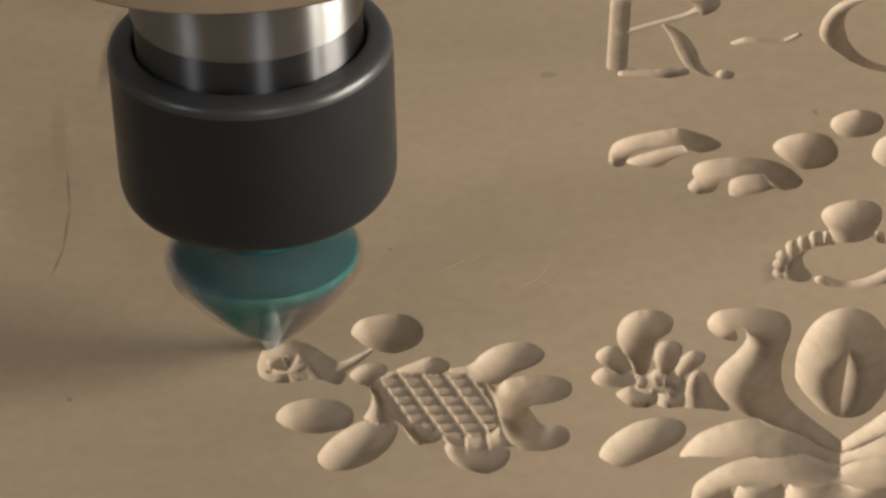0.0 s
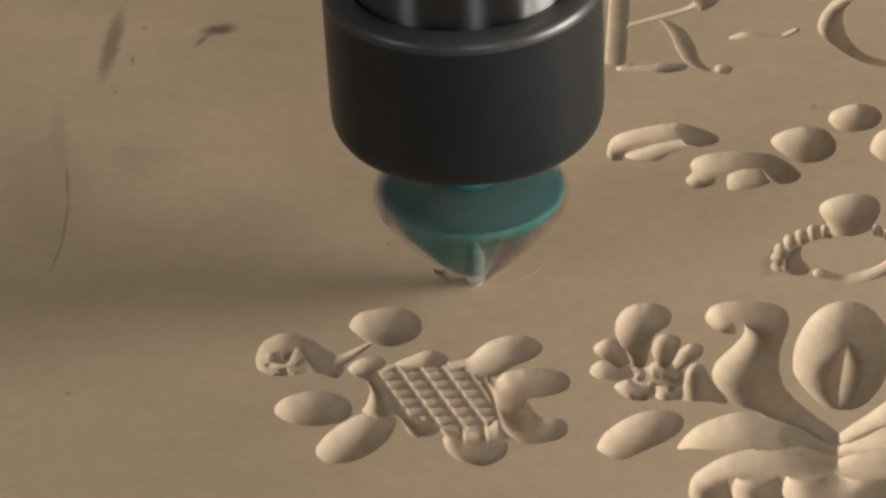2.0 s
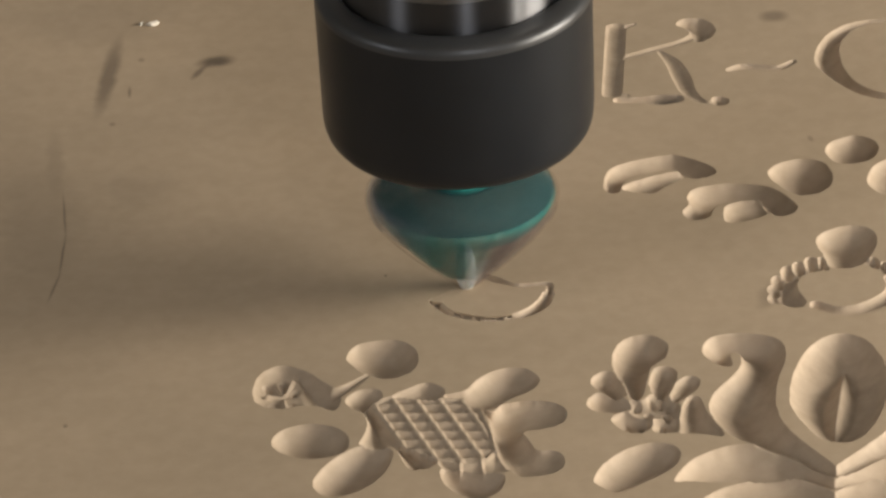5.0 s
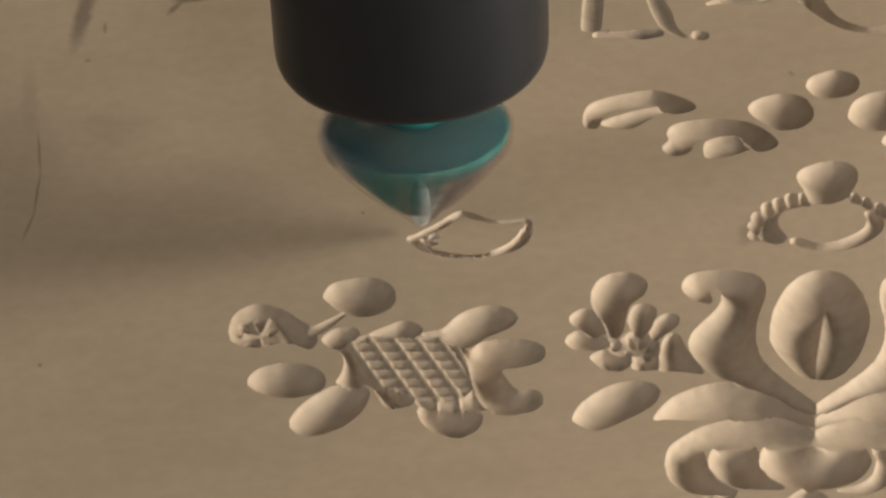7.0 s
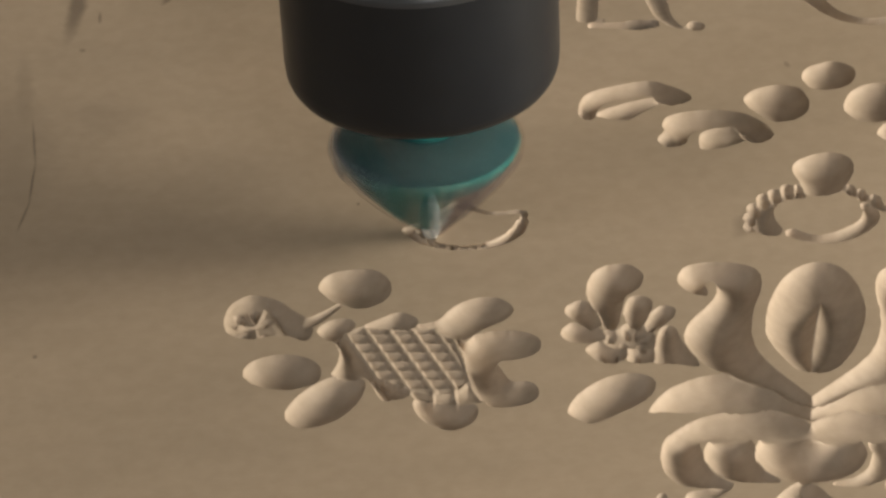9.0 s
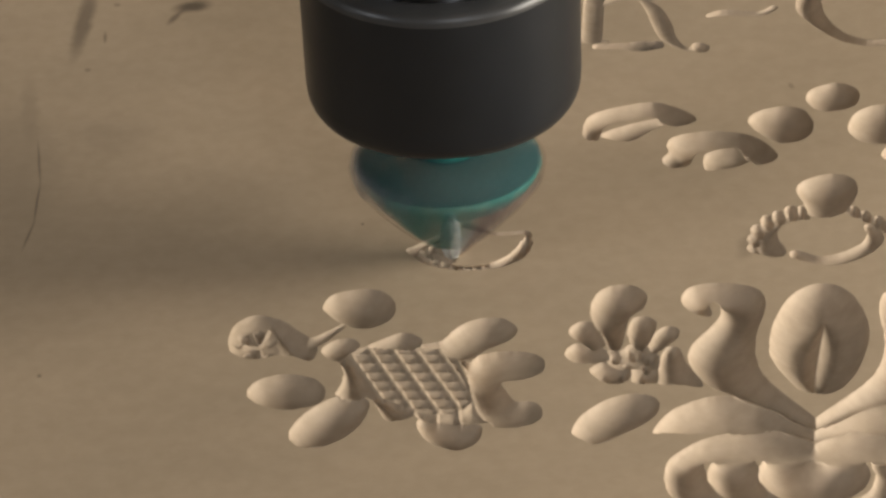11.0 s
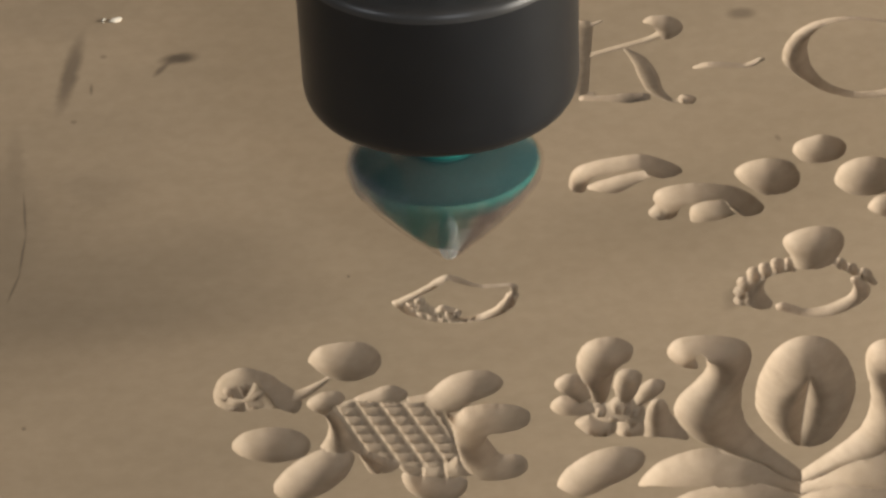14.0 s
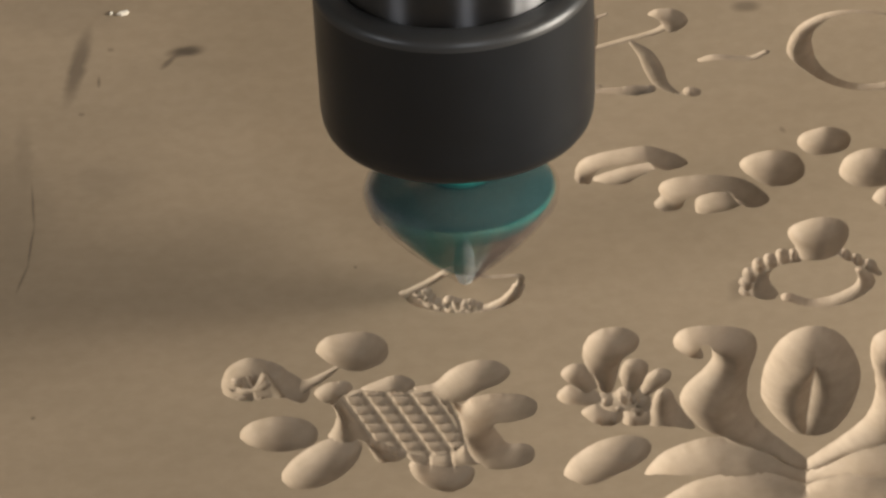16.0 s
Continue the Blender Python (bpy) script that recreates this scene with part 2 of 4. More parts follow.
def patch(pts, margin):
    a = np.array(pts)
    i0, i1 = np.searchsorted(GX, (a[:, 0].min() - margin, a[:, 0].max() + margin))
    j0, j1 = np.searchsorted(GY, (a[:, 1].min() - margin, a[:, 1].max() + margin))
    return slice(j0, j1), slice(i0, i1)


def curve(pts, closed, steps=6):
    p = np.array(pts, float)
    n = len(p)
    out = []
    for i in range(n if closed else n - 1):
        q = [p[k % n] if closed else p[min(max(k, 0), n - 1)] for k in (i - 1, i, i + 1, i + 2)]
        for u in np.arange(steps) / steps:
            out.append(0.5 * (2 * q[1] + (q[2] - q[0]) * u + (2 * q[0] - 5 * q[1] + 4 * q[2] - q[3]) * u * u + (3 * q[1] - q[0] - 3 * q[2] + q[3]) * u ** 3))
    if not closed:
        out.append(p[-1])
    return np.array(out)


def nearest(xx, yy, line):
    """Distance to a polyline, and the place along it, for every grid point."""
    best, where = np.full(xx.shape, 1e9), np.zeros(xx.shape)
    for k, (a, b) in enumerate(zip(line, line[1:])):
        d = b[:2] - a[:2]
        u = np.clip(((xx - a[0]) * d[0] + (yy - a[1]) * d[1]) / max(d @ d, 1e-9), 0, 1)
        r = np.hypot(xx - a[0] - u * d[0], yy - a[1] - u * d[1])
        hit = r < best
        best[hit], where[hit] = r[hit], (k + u)[hit]
    return best, where


def inside(xx, yy, ring):
    odd = np.zeros(xx.shape, bool)
    for a, b in zip(ring, np.roll(ring, -1, 0)):
        if a[1] != b[1]:
            odd ^= ((a[1] > yy) != (b[1] > yy)) & (xx < (b[0] - a[0]) * (yy - a[1]) / (b[1] - a[1]) + a[0])
    return odd


def sink(win, name, deep, soft=0.0):
    """Cuts a depth field into the board and books the fresh surface to a carving; soft rounds the edge where two hollows meet."""
    if name not in NAMES or name != NAMES[-1]:
        NAMES.append(name)
    view, own = DEPTH[win], OWNER[win]
    fresh = deep > np.maximum(view + 1e-6, 0.02)
    own[fresh] = len(NAMES) - 1
    low = np.minimum(view, deep)
    np.maximum(view, deep, out=view)
    if soft:
        view += (np.clip(soft - (view - low), 0, None) / soft) ** 2 * soft / 4 * np.clip(low / 0.5, 0, 1)


def dish(name, depth, pts, soft=0.0, power=0.72, rise=0.0):
    """A hollow within an outline; rise makes its floor climb towards the right."""
    ring = curve(pts, True)
    ring = ring + np.array([[0.13 * noise.noise(Vector((x * 0.7, y * 0.7, s))) + 0.05 * noise.noise(Vector((x * 2.1, y * 2.1, s))) for s in (2.0, 7.0)] for x, y in ring])
    win = patch(ring, 1.0)
    xx, yy = np.meshgrid(GX[win[1]], GY[win[0]])
    dist, _ = nearest(xx, yy, np.vstack([ring, ring[:1]]))
    dist[~inside(xx, yy, ring)] = 0
    full = max(dist.max(), 0.5)
    u = np.clip(dist / full, 0, 1)
    NAMES.append(name)
    if rise:
        depth = depth * (1 - rise * (xx - ring[:, 0].min()) / np.ptp(ring[:, 0]))
    sink(win, name, (depth if rise else min(depth, full * 0.85)) * (1 - (1 - u) ** 2) ** power, soft)


def groove(name, k, pts):
    line = curve(pts, False)
    win = patch(line, line[:, 2].max() + 0.6)
    xx, yy = np.meshgrid(GX[win[1]], GY[win[0]])
    dist, where = nearest(xx, yy, line)
    r = np.interp(where, np.arange(len(line)), line[:, 2])
    NAMES.append(name)
    sink(win, name, k * np.sqrt(np.clip(r * r - dist * dist, 0, None)))


def ridge(name, k, pts):
    """Leaves a rib standing inside a carving."""
    line = curve(pts, False)
    win = patch(line, line[:, 2].max() + 0.6)
    xx, yy = np.meshgrid(GX[win[1]], GY[win[0]])
    dist, where = nearest(xx, yy, line)
    r = np.interp(where, np.arange(len(line)), line[:, 2])
    up = k * r * np.clip(1 - dist / np.maximum(r, 0.01), 0, 1) ** 1.4
    cut = DEPTH[win] > 0.05
    DEPTH[win] = np.where(cut, np.maximum(DEPTH[win] - up, 0.05), DEPTH[win])


def pock(name, x, y, rx, ry, turn, depth):
    """Sinks one more small oval pit into the floor of a hollow."""
    win = patch([(x, y)], max(rx, ry) + 0.5)
    xx, yy = np.meshgrid(GX[win[1]], GY[win[0]])
    c, n = math.cos(radians(turn)), math.sin(radians(turn))
    u, v = ((xx - x) * c + (yy - y) * n) / rx, ((yy - y) * c - (xx - x) * n) / ry
    NAMES.append(name)
    sink(win, name, DEPTH[win] + depth * np.clip(1 - u * u - v * v, 0, None) ** 0.7)


def bead(name, x, y, rx, ry, depth):
    """A small oval cup that flows into its neighbours."""
    win = patch([(x, y)], max(rx, ry) + 0.5)
    xx, yy = np.meshgrid(GX[win[1]], GY[win[0]])
    NAMES.append(name)
    sink(win, name, depth * np.sqrt(np.clip(1 - ((xx - x) / rx) ** 2 - ((yy - y) / ry) ** 2, 0, None)), 0.3)


def lattice(pts, frame_pts):
    """A field of small square pits between crossing ribs."""
    ring = np.array(pts)
    win = patch(ring, 1.0)
    xx, yy = np.meshgrid(GX[win[1]], GY[win[0]])
    a, b, c, d = (np.array(p) for p in frame_pts)
    along, across = (b - a) / np.linalg.norm(b - a), (d - c) / np.linalg.norm(d - c)
    det = along[0] * across[1] - along[1] * across[0]
    s = ((xx - a[0]) * across[1] - (yy - a[1]) * across[0]) / det
    w = (along[0] * (yy - a[1]) - along[1] * (xx - a[0])) / det
    dist, _ = nearest(xx, yy, np.vstack([ring, ring[:1]]))
    rib = np.abs(((w / 4.0 + 0.5) % 1) - 0.5) * 4.0 * abs(det)
    q = ((s - 1.1) / 3.05) % 1
    step = np.where(q < 0.52, 0.10 + 0.92 * q / 0.52, np.where(q < 0.84, 1.02, 1.02 - 0.92 * (q - 0.84) / 0.16))
    deep = 0.06 + (step - 0.06) * np.clip((rib - 0.30) / 0.40, 0, 1)
    deep = 0.25 + (deep - 0.25) * np.clip((dist - 0.3) / 0.5, 0, 1)
    deep = np.where(inside(xx, yy, ring), np.minimum(deep, dist * 2.5), 0)
    NAMES.append("carved_lattice")
    own, view = OWNER[win], DEPTH[win]
    mask = deep > 0.02
    own[mask] = len(NAMES) - 1
    view[mask] = deep[mask]


# turtle-like motif with its lattice
dish("carved_oval", 3.4, [(-22.0, -31.2), (-20.3, -27.7), (-16.5, -26.5), (-12.6, -26.9), (-10.0, -30.1), (-9.6, -34.1), (-11.4, -37.4), (-15.2, -38.9), (-19.0, -36.6), (-21.1, -33.7)])
dish("carved_oval", 3.4, [(-35.3, -56.4), (-33.3, -52.9), (-28.6, -51.5), (-23.9, -53.5), (-22.0, -57.4), (-23.5, -61.0), (-28.7, -62.1), (-33.3, -59.9)])
dish("carved_oval", 3.6, [(-28.2, -69.1), (-25.4, -63.7), (-20.7, -59.6), (-16.5, -59.7), (-14.7, -61.9), (-16.0, -67.1), (-19.5, -71.6), (-23.7, -73.7), (-26.9, -72.8)])
dish("carved_knob", 1.8, [(-22.4, -45.2), (-20.5, -42.4), (-17.2, -41.9), (-16.0, -44.2), (-18.2, -46.9), (-20.1, -48.4)])
dish("carved_lobe", 2.8, [(-5.4, -45.3), (-1.6, -44.1), (0.9, -40.5), (4.8, -37.9), (9.1, -38.3), (11.2, -41.6), (9.8, -44.9), (5.9, -47.4), (2.9, -50.1), (0.6, -49.8), (-2.2, -47.4)])
dish("carved_lobe", 2.2, [(-14.4, -44.6), (-11.0, -42.2), (-8.1, -40.9), (-5.6, -42.8), (-5.6, -45.3), (-8.3, -46.7), (-11.6, -46.4)])
dish("carved_flower", 1.9, [(-38.3, -42.5), (-38.2, -37.7), (-36.6, -34.3), (-33.8, -32.6), (-30.9, -33.7), (-28.1, -36.1), (-26.8, -41.6), (-28.0, -45.0), (-30.5, -45.4), (-33.9, -46.1), (-36.8, -44.9)])
dish("carved_flower_body", 3.0, [(-31.5, -34.3), (-28.7, -35.7), (-26.3, -38.6), (-23.9, -41.6), (-23.3, -45.2), (-24.6, -47.7), (-27.5, -45.9), (-29.4, -45.4), (-30.7, -41.2)], 1.2, 1.25)
groove("carved_stem", 0.95, [(-27.5, -42.9, 1.7), (-23.6, -42.0, 1.3), (-20.6, -39.6, 0.8), (-18.4, -37.2, 0.3)])
pock("carved_flower_pit", -36.0, -38.3, 0.8, 1.3, 20, 0.9)
pock("carved_flower_pit", -35.1, -43.2, 0.8, 1.3, -25, 0.9)
pock("carved_flower_pit", -31.5, -44.1, 0.8, 1.3, 10, 0.9)
pock("carved_flower_pit", -33.3, -36.6, 0.8, 1.3, 0, 0.9)
pock("carved_flower_pit", -31.1, -39.0, 0.8, 1.3, -30, 0.9)
ridge("carved_flower", 1.9, [(-33.6, -40.4, 0.35), (-36.2, -40.8, 0.6)])
ridge("carved_flower", 1.9, [(-33.4, -40.0, 0.35), (-34.5, -36.8, 0.6)])
ridge("carved_flower", 1.9, [(-33.1, -39.9, 0.35), (-31.7, -36.3, 0.6)])
ridge("carved_flower", 1.9, [(-33.3, -41.0, 0.35), (-32.9, -45.4, 0.6)])
dish("carved_hollow", 2.6, [(-20.0, -48.0), (-19.1, -49.8), (-18.7, -53.0), (-19.4, -56.4), (-20.2, -58.4), (-18.5, -59.6), (-14.6, -60.0), (-13.0, -59.7), (-14.2, -56.5), (-15.8, -52.5), (-17.4, -48.3), (-18.5, -46.4)])
dish("carved_hollow", 2.4, [(-15.0, -59.6), (-13.7, -61.5), (-12.1, -66.6), (-10.0, -67.3), (-7.9, -66.5), (-7.1, -64.6), (-8.9, -61.8), (-11.9, -58.9), (-13.2, -59.5)])
dish("carved_lobe", 3.0, [(-6.7, -68.7), (-5.4, -73.2), (-2.6, -76.1), (0.2, -77.1), (3.1, -74.9), (4.0, -70.8), (1.4, -69.2), (-2.9, -67.6), (-5.4, -67.0)])
dish("carved_lobe", 4.0, [(0.5, -48.1), (2.5, -51.5), (4.8, -49.3), (8.9, -48.5), (13.2, -49.5), (15.4, -51.9), (14.9, -55.3), (11.9, -57.2), (8.0, -57.8), (8.4, -60.3), (10.0, -63.9), (12.6, -64.2), (14.3, -66.2), (13.8, -69.4), (10.8, -71.2), (6.8, -71.1), (5.2, -68.9), (3.6, -64.9), (2.7, -59.7), (2.2, -54.4), (1.1, -50.3)], rise=0.88, power=0.35)
lattice([(-18.4, -46.0), (-14.4, -44.6), (-10.2, -45.4), (-6.4, -46.2), (-2.1, -46.0), (0.6, -50.2), (2.1, -57.0), (2.8, -63.0), (0.6, -66.0), (-3.3, -66.4), (-7.3, -64.4), (-13.3, -59.6)], [(-14.1, -45.8), (-7.3, -64.2), (-14.0, -48.2), (0.6, -49.8)])
dish("carved_hollow", 1.2, [(-6.9, -64.6), (-3.7, -66.0), (0.6, -65.4), (3.1, -63.1), (5.2, -68.8), (2.3, -69.5), (-1.5, -68.9), (-4.8, -67.9), (-6.4, -67.2)], 0.4)
ridge("carved_hollow", 1.3, [(-3.3, -65.4, 0.45), (-3.4, -68.6, 0.45)])
ridge("carved_hollow", 1.3, [(0.3, -65.4, 0.45), (0.6, -69.6, 0.45)])
# bunch of petals
dish("carved_petal", 3.4, [(24.3, -37.7), (25.3, -33.1), (28.0, -30.4), (31.8, -30.4), (34.1, -33.6), (33.3, -37.4), (30.8, -40.2), (29.8, -44.3), (28.5, -49.7), (26.7, -49.5), (25.8, -44.7), (24.8, -42.1)])
dish("carved_petal", 2.2, [(20.2, -43.3), (22.2, -40.9), (24.6, -41.6), (25.7, -45.6), (26.0, -48.5), (24.1, -48.8), (21.5, -46.4)])
dish("carved_petal", 2.2, [(19.3, -49.9), (21.0, -47.4), (24.2, -48.3), (27.0, -51.6), (25.3, -53.5), (22.0, -53.5), (19.8, -52.1)])
dish("carved_petal", 2.0, [(23.1, -55.7), (25.3, -53.9), (27.5, -54.6), (29.8, -55.6), (29.8, -58.5), (27.6, -60.4), (24.9, -59.2)])
dish("carved_petal", 1.8, [(30.2, -56.1), (32.1, -55.1), (34.6, -56.2), (34.5, -60.3), (31.8, -60.8), (30.0, -59.8)])
dish("carved_petal", 2.6, [(35.2, -54.1), (36.6, -50.5), (38.5, -50.7), (39.5, -55.4), (41.8, -62.5), (38.2, -61.7), (34.5, -60.7)])
dish("carved_petal", 2.4, [(30.5, -43.5), (31.7, -40.7), (33.8, -40.5), (35.1, -42.3), (34.6, -45.7), (33.0, -49.6), (31.1, -49.4), (30.3, -46.9)])
dish("carved_petal", 2.2, [(33.6, -49.8), (34.9, -45.7), (37.1, -43.8), (38.8, -44.9), (38.5, -47.4), (36.2, -50.1), (34.5, -51.6)])
dish("carved_centre", 1.3, [(26.4, -50.3), (28.7, -50.5), (30.7, -48.6), (33.4, -50.2), (35.0, -53.3), (34.4, -56.5), (29.8, -56.0), (26.6, -54.5)])
for x, y, rx, ry, turn in ((27.4, -52.0, 0.9, 1.5, -35), (29.6, -54.0, 0.8, 1.3, 10), (30.3, -51.0, 0.7, 1.4, 15), (32.2, -50.9, 0.7, 1.5, -10), (33.6, -52.6, 0.8, 1.3, -50), (32.6, -55.0, 0.8, 1.3, 20), (25.6, -57.2, 0.8, 1.8, 5), (28.6, -57.6, 0.8, 1.8, -5), (31.6, -58.2, 0.7, 1.7, 0)):
    pock("carved_centre_pit", x, y, rx, ry, turn, 1.0)
# hooked scrolls, the tall oval between them, and the leaves below
dish("carved_scroll", 4.0, [(40.2, -35.2), (42.2, -31.9), (47.0, -31.2), (52.1, -32.6), (54.2, -35.4), (54.1, -40.2), (51.9, -48.4), (51.4, -55.1), (52.1, -60.1), (54.4, -65.3), (57.6, -70.5), (59.9, -74.8), (59.4, -77.3), (56.4, -74.2), (52.3, -69.3), (47.0, -66.1), (43.6, -63.3), (41.1, -58.9), (40.0, -53.8), (41.4, -49.4), (44.5, -45.1), (46.6, -41.1), (46.4, -37.4), (44.8, -37.6), (44.7, -41.3), (42.5, -40.6), (40.8, -38.3)])
dish("carved_scroll", 4.0, [(87.2, -44.1), (84.9, -46.0), (82.6, -46.1), (83.4, -42.5), (81.9, -41.9), (80.8, -45.4), (81.9, -49.8), (83.8, -54.7), (84.0, -59.4), (81.7, -64.1), (78.2, -67.7), (74.2, -69.6), (68.3, -71.3), (63.1, -75.0), (59.4, -77.3), (59.6, -74.7), (62.8, -71.2), (67.2, -66.9), (70.7, -62.5), (72.7, -57.8), (73.8, -51.2), (73.8, -42.7), (74.9, -38.1), (77.6, -35.8), (82.9, -35.7), (87.4, -37.6), (88.5, -41.3)])
dish("carved_tall_oval", 4.4, [(54.0, -52.0), (55.2, -45.4), (58.2, -38.0), (61.9, -34.1), (65.8, -33.5), (69.2, -36.7), (71.1, -43.8), (71.2, -49.7), (69.2, -57.8), (66.6, -63.3), (63.5, -66.7), (60.3, -66.7), (57.7, -64.8), (55.4, -59.7), (54.1, -55.4)])
ridge("carved_tall_oval", 1.05, [(64.4, -40.5, 0.5), (63.5, -46.5, 2.3), (62.4, -52.5, 2.9), (61.4, -58.0, 2.3), (60.9, -62.0, 0.5)])
dish("carved_leaf", 3.4, [(32.6, -75.2), (35.8, -69.8), (40.6, -66.7), (45.2, -65.9), (50.6, -67.3), (54.8, -71.0), (59.4, -78.6), (58.9, -80.9), (55.5, -78.5), (52.5, -76.9), (46.6, -77.0), (39.8, -76.6), (35.3, -75.7)])
dish("carved_leaf", 3.4, [(83.1, -81.7), (78.6, -81.5), (71.9, -80.1), (66.2, -78.7), (62.9, -79.4), (59.0, -80.9), (59.1, -78.5), (65.4, -72.4), (70.4, -69.8), (76.0, -69.8), (80.3, -71.7), (84.2, -75.9), (85.9, -82.0)])
dish("carved_oval", 3.4, [(19.1, -73.6), (21.2, -69.0), (25.5, -65.0), (30.2, -63.7), (33.3, -65.1), (34.0, -68.0), (32.0, -71.8), (27.2, -75.3), (23.0, -77.6), (20.8, -76.2)])
dish("carved_bell", 2.4, [(34.2, -87.2), (35.2, -83.4), (38.8, -79.6), (43.8, -77.3), (50.4, -76.6), (55.5, -78.6), (58.8, -81.8), (58.9, -81.8), (62.9, -79.5), (68.3, -78.8), (74.5, -81.1), (78.9, -84.6), (81.3, -89.2), (81.4, -93.2), (79.6, -94.3), (78.2, -90.6), (75.1, -89.4), (71.3, -87.8), (66.9, -87.6), (61.7, -86.8), (58.2, -86.0), (58.4, -86.0), (54.8, -86.0), (49.6, -85.4), (45.3, -84.5), (41.2, -85.1), (37.9, -85.5), (35.7, -88.8)])
dish("carved_bell", 4.2, [(79.5, -99.2), (76.2, -101.8), (72.5, -102.0), (69.2, -100.2), (74.0, -93.5), (76.0, -87.1), (79.1, -85.7), (81.6, -89.6), (81.4, -95.3)])
dish("carved_bell", 4.6, [(33.7, -87.5), (34.6, -84.0), (37.0, -81.7), (39.7, -83.3), (40.2, -86.6), (40.5, -90.7), (42.0, -94.5), (44.7, -97.7), (41.0, -98.2), (36.8, -97.1), (34.4, -94.0), (33.6, -90.7)], 2.4)
dish("carved_bell", 4.6, [(40.8, -88.3), (41.8, -85.1), (44.1, -83.4), (47.6, -83.8), (49.0, -86.8), (49.3, -90.8), (49.9, -94.1), (52.4, -97.6), (48.3, -97.4), (44.5, -96.4), (42.1, -93.6), (40.9, -90.7)], 2.4)
dish("carved_bell", 4.8, [(48.9, -89.2), (50.1, -85.7), (52.4, -83.7), (54.7, -84.3), (57.2, -85.9), (59.5, -86.1), (62.8, -85.2), (65.5, -86.1), (67.1, -89.6), (66.6, -93.1), (64.2, -96.5), (60.2, -98.3), (56.0, -98.3), (52.5, -96.5), (50.0, -93.3)], 1.0)
dish("carved_bell", 4.0, [(60.8, -99.1), (64.3, -97.9), (66.9, -95.6), (68.1, -91.3), (67.7, -88.0), (69.2, -86.6), (71.4, -88.1), (72.1, -91.7), (71.0, -96.4), (68.3, -99.3), (64.6, -100.3)], 1.0)
dish("carved_bud", 3.0, [(51.2, -103.7), (52.8, -100.4), (54.6, -98.7), (56.0, -98.0), (58.2, -99.5), (59.9, -102.3), (60.8, -105.6), (55.6, -107.3)])
dish("carved_leaf", 1.8, [(36.6, -100.9), (37.8, -99.1), (40.8, -98.5), (44.4, -98.0), (43.0, -100.0), (40.7, -101.7), (38.2, -102.6)])
dish("carved_bead", 1.5, [(32.0, -100.4), (32.5, -99.2), (33.4, -99.0), (33.7, -100.3), (33.0, -101.8), (32.1, -101.7)])
# two folded pods and the row of nuts
dish("carved_pod", 3.0, [(26.3, 22.2), (27.2, 26.4), (30.2, 29.0), (38.0, 31.0), (41.9, 30.0), (46.6, 25.5), (46.1, 23.1), (42.4, 22.3), (39.4, 25.8), (35.5, 25.4), (30.4, 23.7), (28.6, 19.0), (26.6, 19.5)])
dish("carved_pod", 2.0, [(29.4, 20.3), (34.2, 23.4), (41.0, 25.2), (41.8, 23.4), (37.3, 20.2), (34.4, 17.9)])
dish("carved_pod", 3.2, [(41.3, 16.3), (43.3, 18.7), (48.8, 19.6), (54.2, 18.4), (57.8, 15.9), (60.6, 10.7), (59.9, 8.2), (57.1, 7.1), (55.2, 9.9), (53.5, 13.3), (48.3, 13.0), (45.8, 11.8), (44.4, 8.4), (41.4, 7.9), (40.0, 10.7), (41.3, 13.1)])
dish("carved_pod", 2.0, [(47.6, 10.8), (49.4, 12.7), (53.8, 12.9), (56.0, 9.3), (52.7, 6.8), (47.8, 6.3)])
dish("carved_nut", 3.2, [(56.5, 21.9), (58.6, 25.4), (63.2, 26.7), (66.9, 24.9), (68.1, 20.0), (67.2, 16.4), (64.8, 14.4), (61.5, 14.1), (59.0, 16.8)])
dish("carved_nut", 3.2, [(67.8, 29.1), (69.2, 32.2), (73.3, 33.9), (76.5, 32.4), (77.5, 29.1), (76.0, 25.5), (72.3, 24.1), (69.1, 25.2)])
dish("carved_nut", 3.2, [(74.4, 17.1), (76.0, 22.3), (79.6, 25.0), (84.0, 24.5), (85.7, 20.6), (85.2, 15.4), (81.5, 12.1), (76.7, 12.7)])
dish("carved_nut", 3.2, [(79.5, 7.6), (81.4, 11.1), (84.2, 11.3), (86.6, 8.9), (86.2, 4.8), (82.3, 4.2)])
# ring with a ball and beads
dish("carved_ball", 3.2, [(63.2, -2.8), (64.3, 0.1), (68.6, 2.2), (72.3, 1.5), (73.9, -1.5), (73.2, -6.0), (70.6, -10.7), (67.8, -11.9), (64.6, -11.0), (64.0, -6.9)])
dish("carved_crescent", 2.6, [(63.7, -9.8), (60.4, -10.7), (57.0, -12.5), (55.2, -15.7), (54.2, -19.9), (55.5, -22.8), (58.0, -23.9), (59.5, -22.2), (58.5, -18.8), (58.4, -16.0), (59.7, -13.4), (62.6, -12.3), (64.4, -12.1)])
groove("carved_ring", 0.9, [(64.0, -9.6, 0.9), (61.6, -10.2, 1.0), (59.4, -11.4, 1.0), (57.2, -12.9, 1.0), (55.6, -15.6, 1.0), (54.8, -18.4, 1.0), (54.8, -21.4, 0.9)])
groove("carved_ring", 0.9, [(71.4, -9.8, 0.8), (72.9, -11.4, 0.9), (74.7, -13.2, 0.9), (76.7, -15.4, 0.9), (77.6, -17.6, 0.7)])
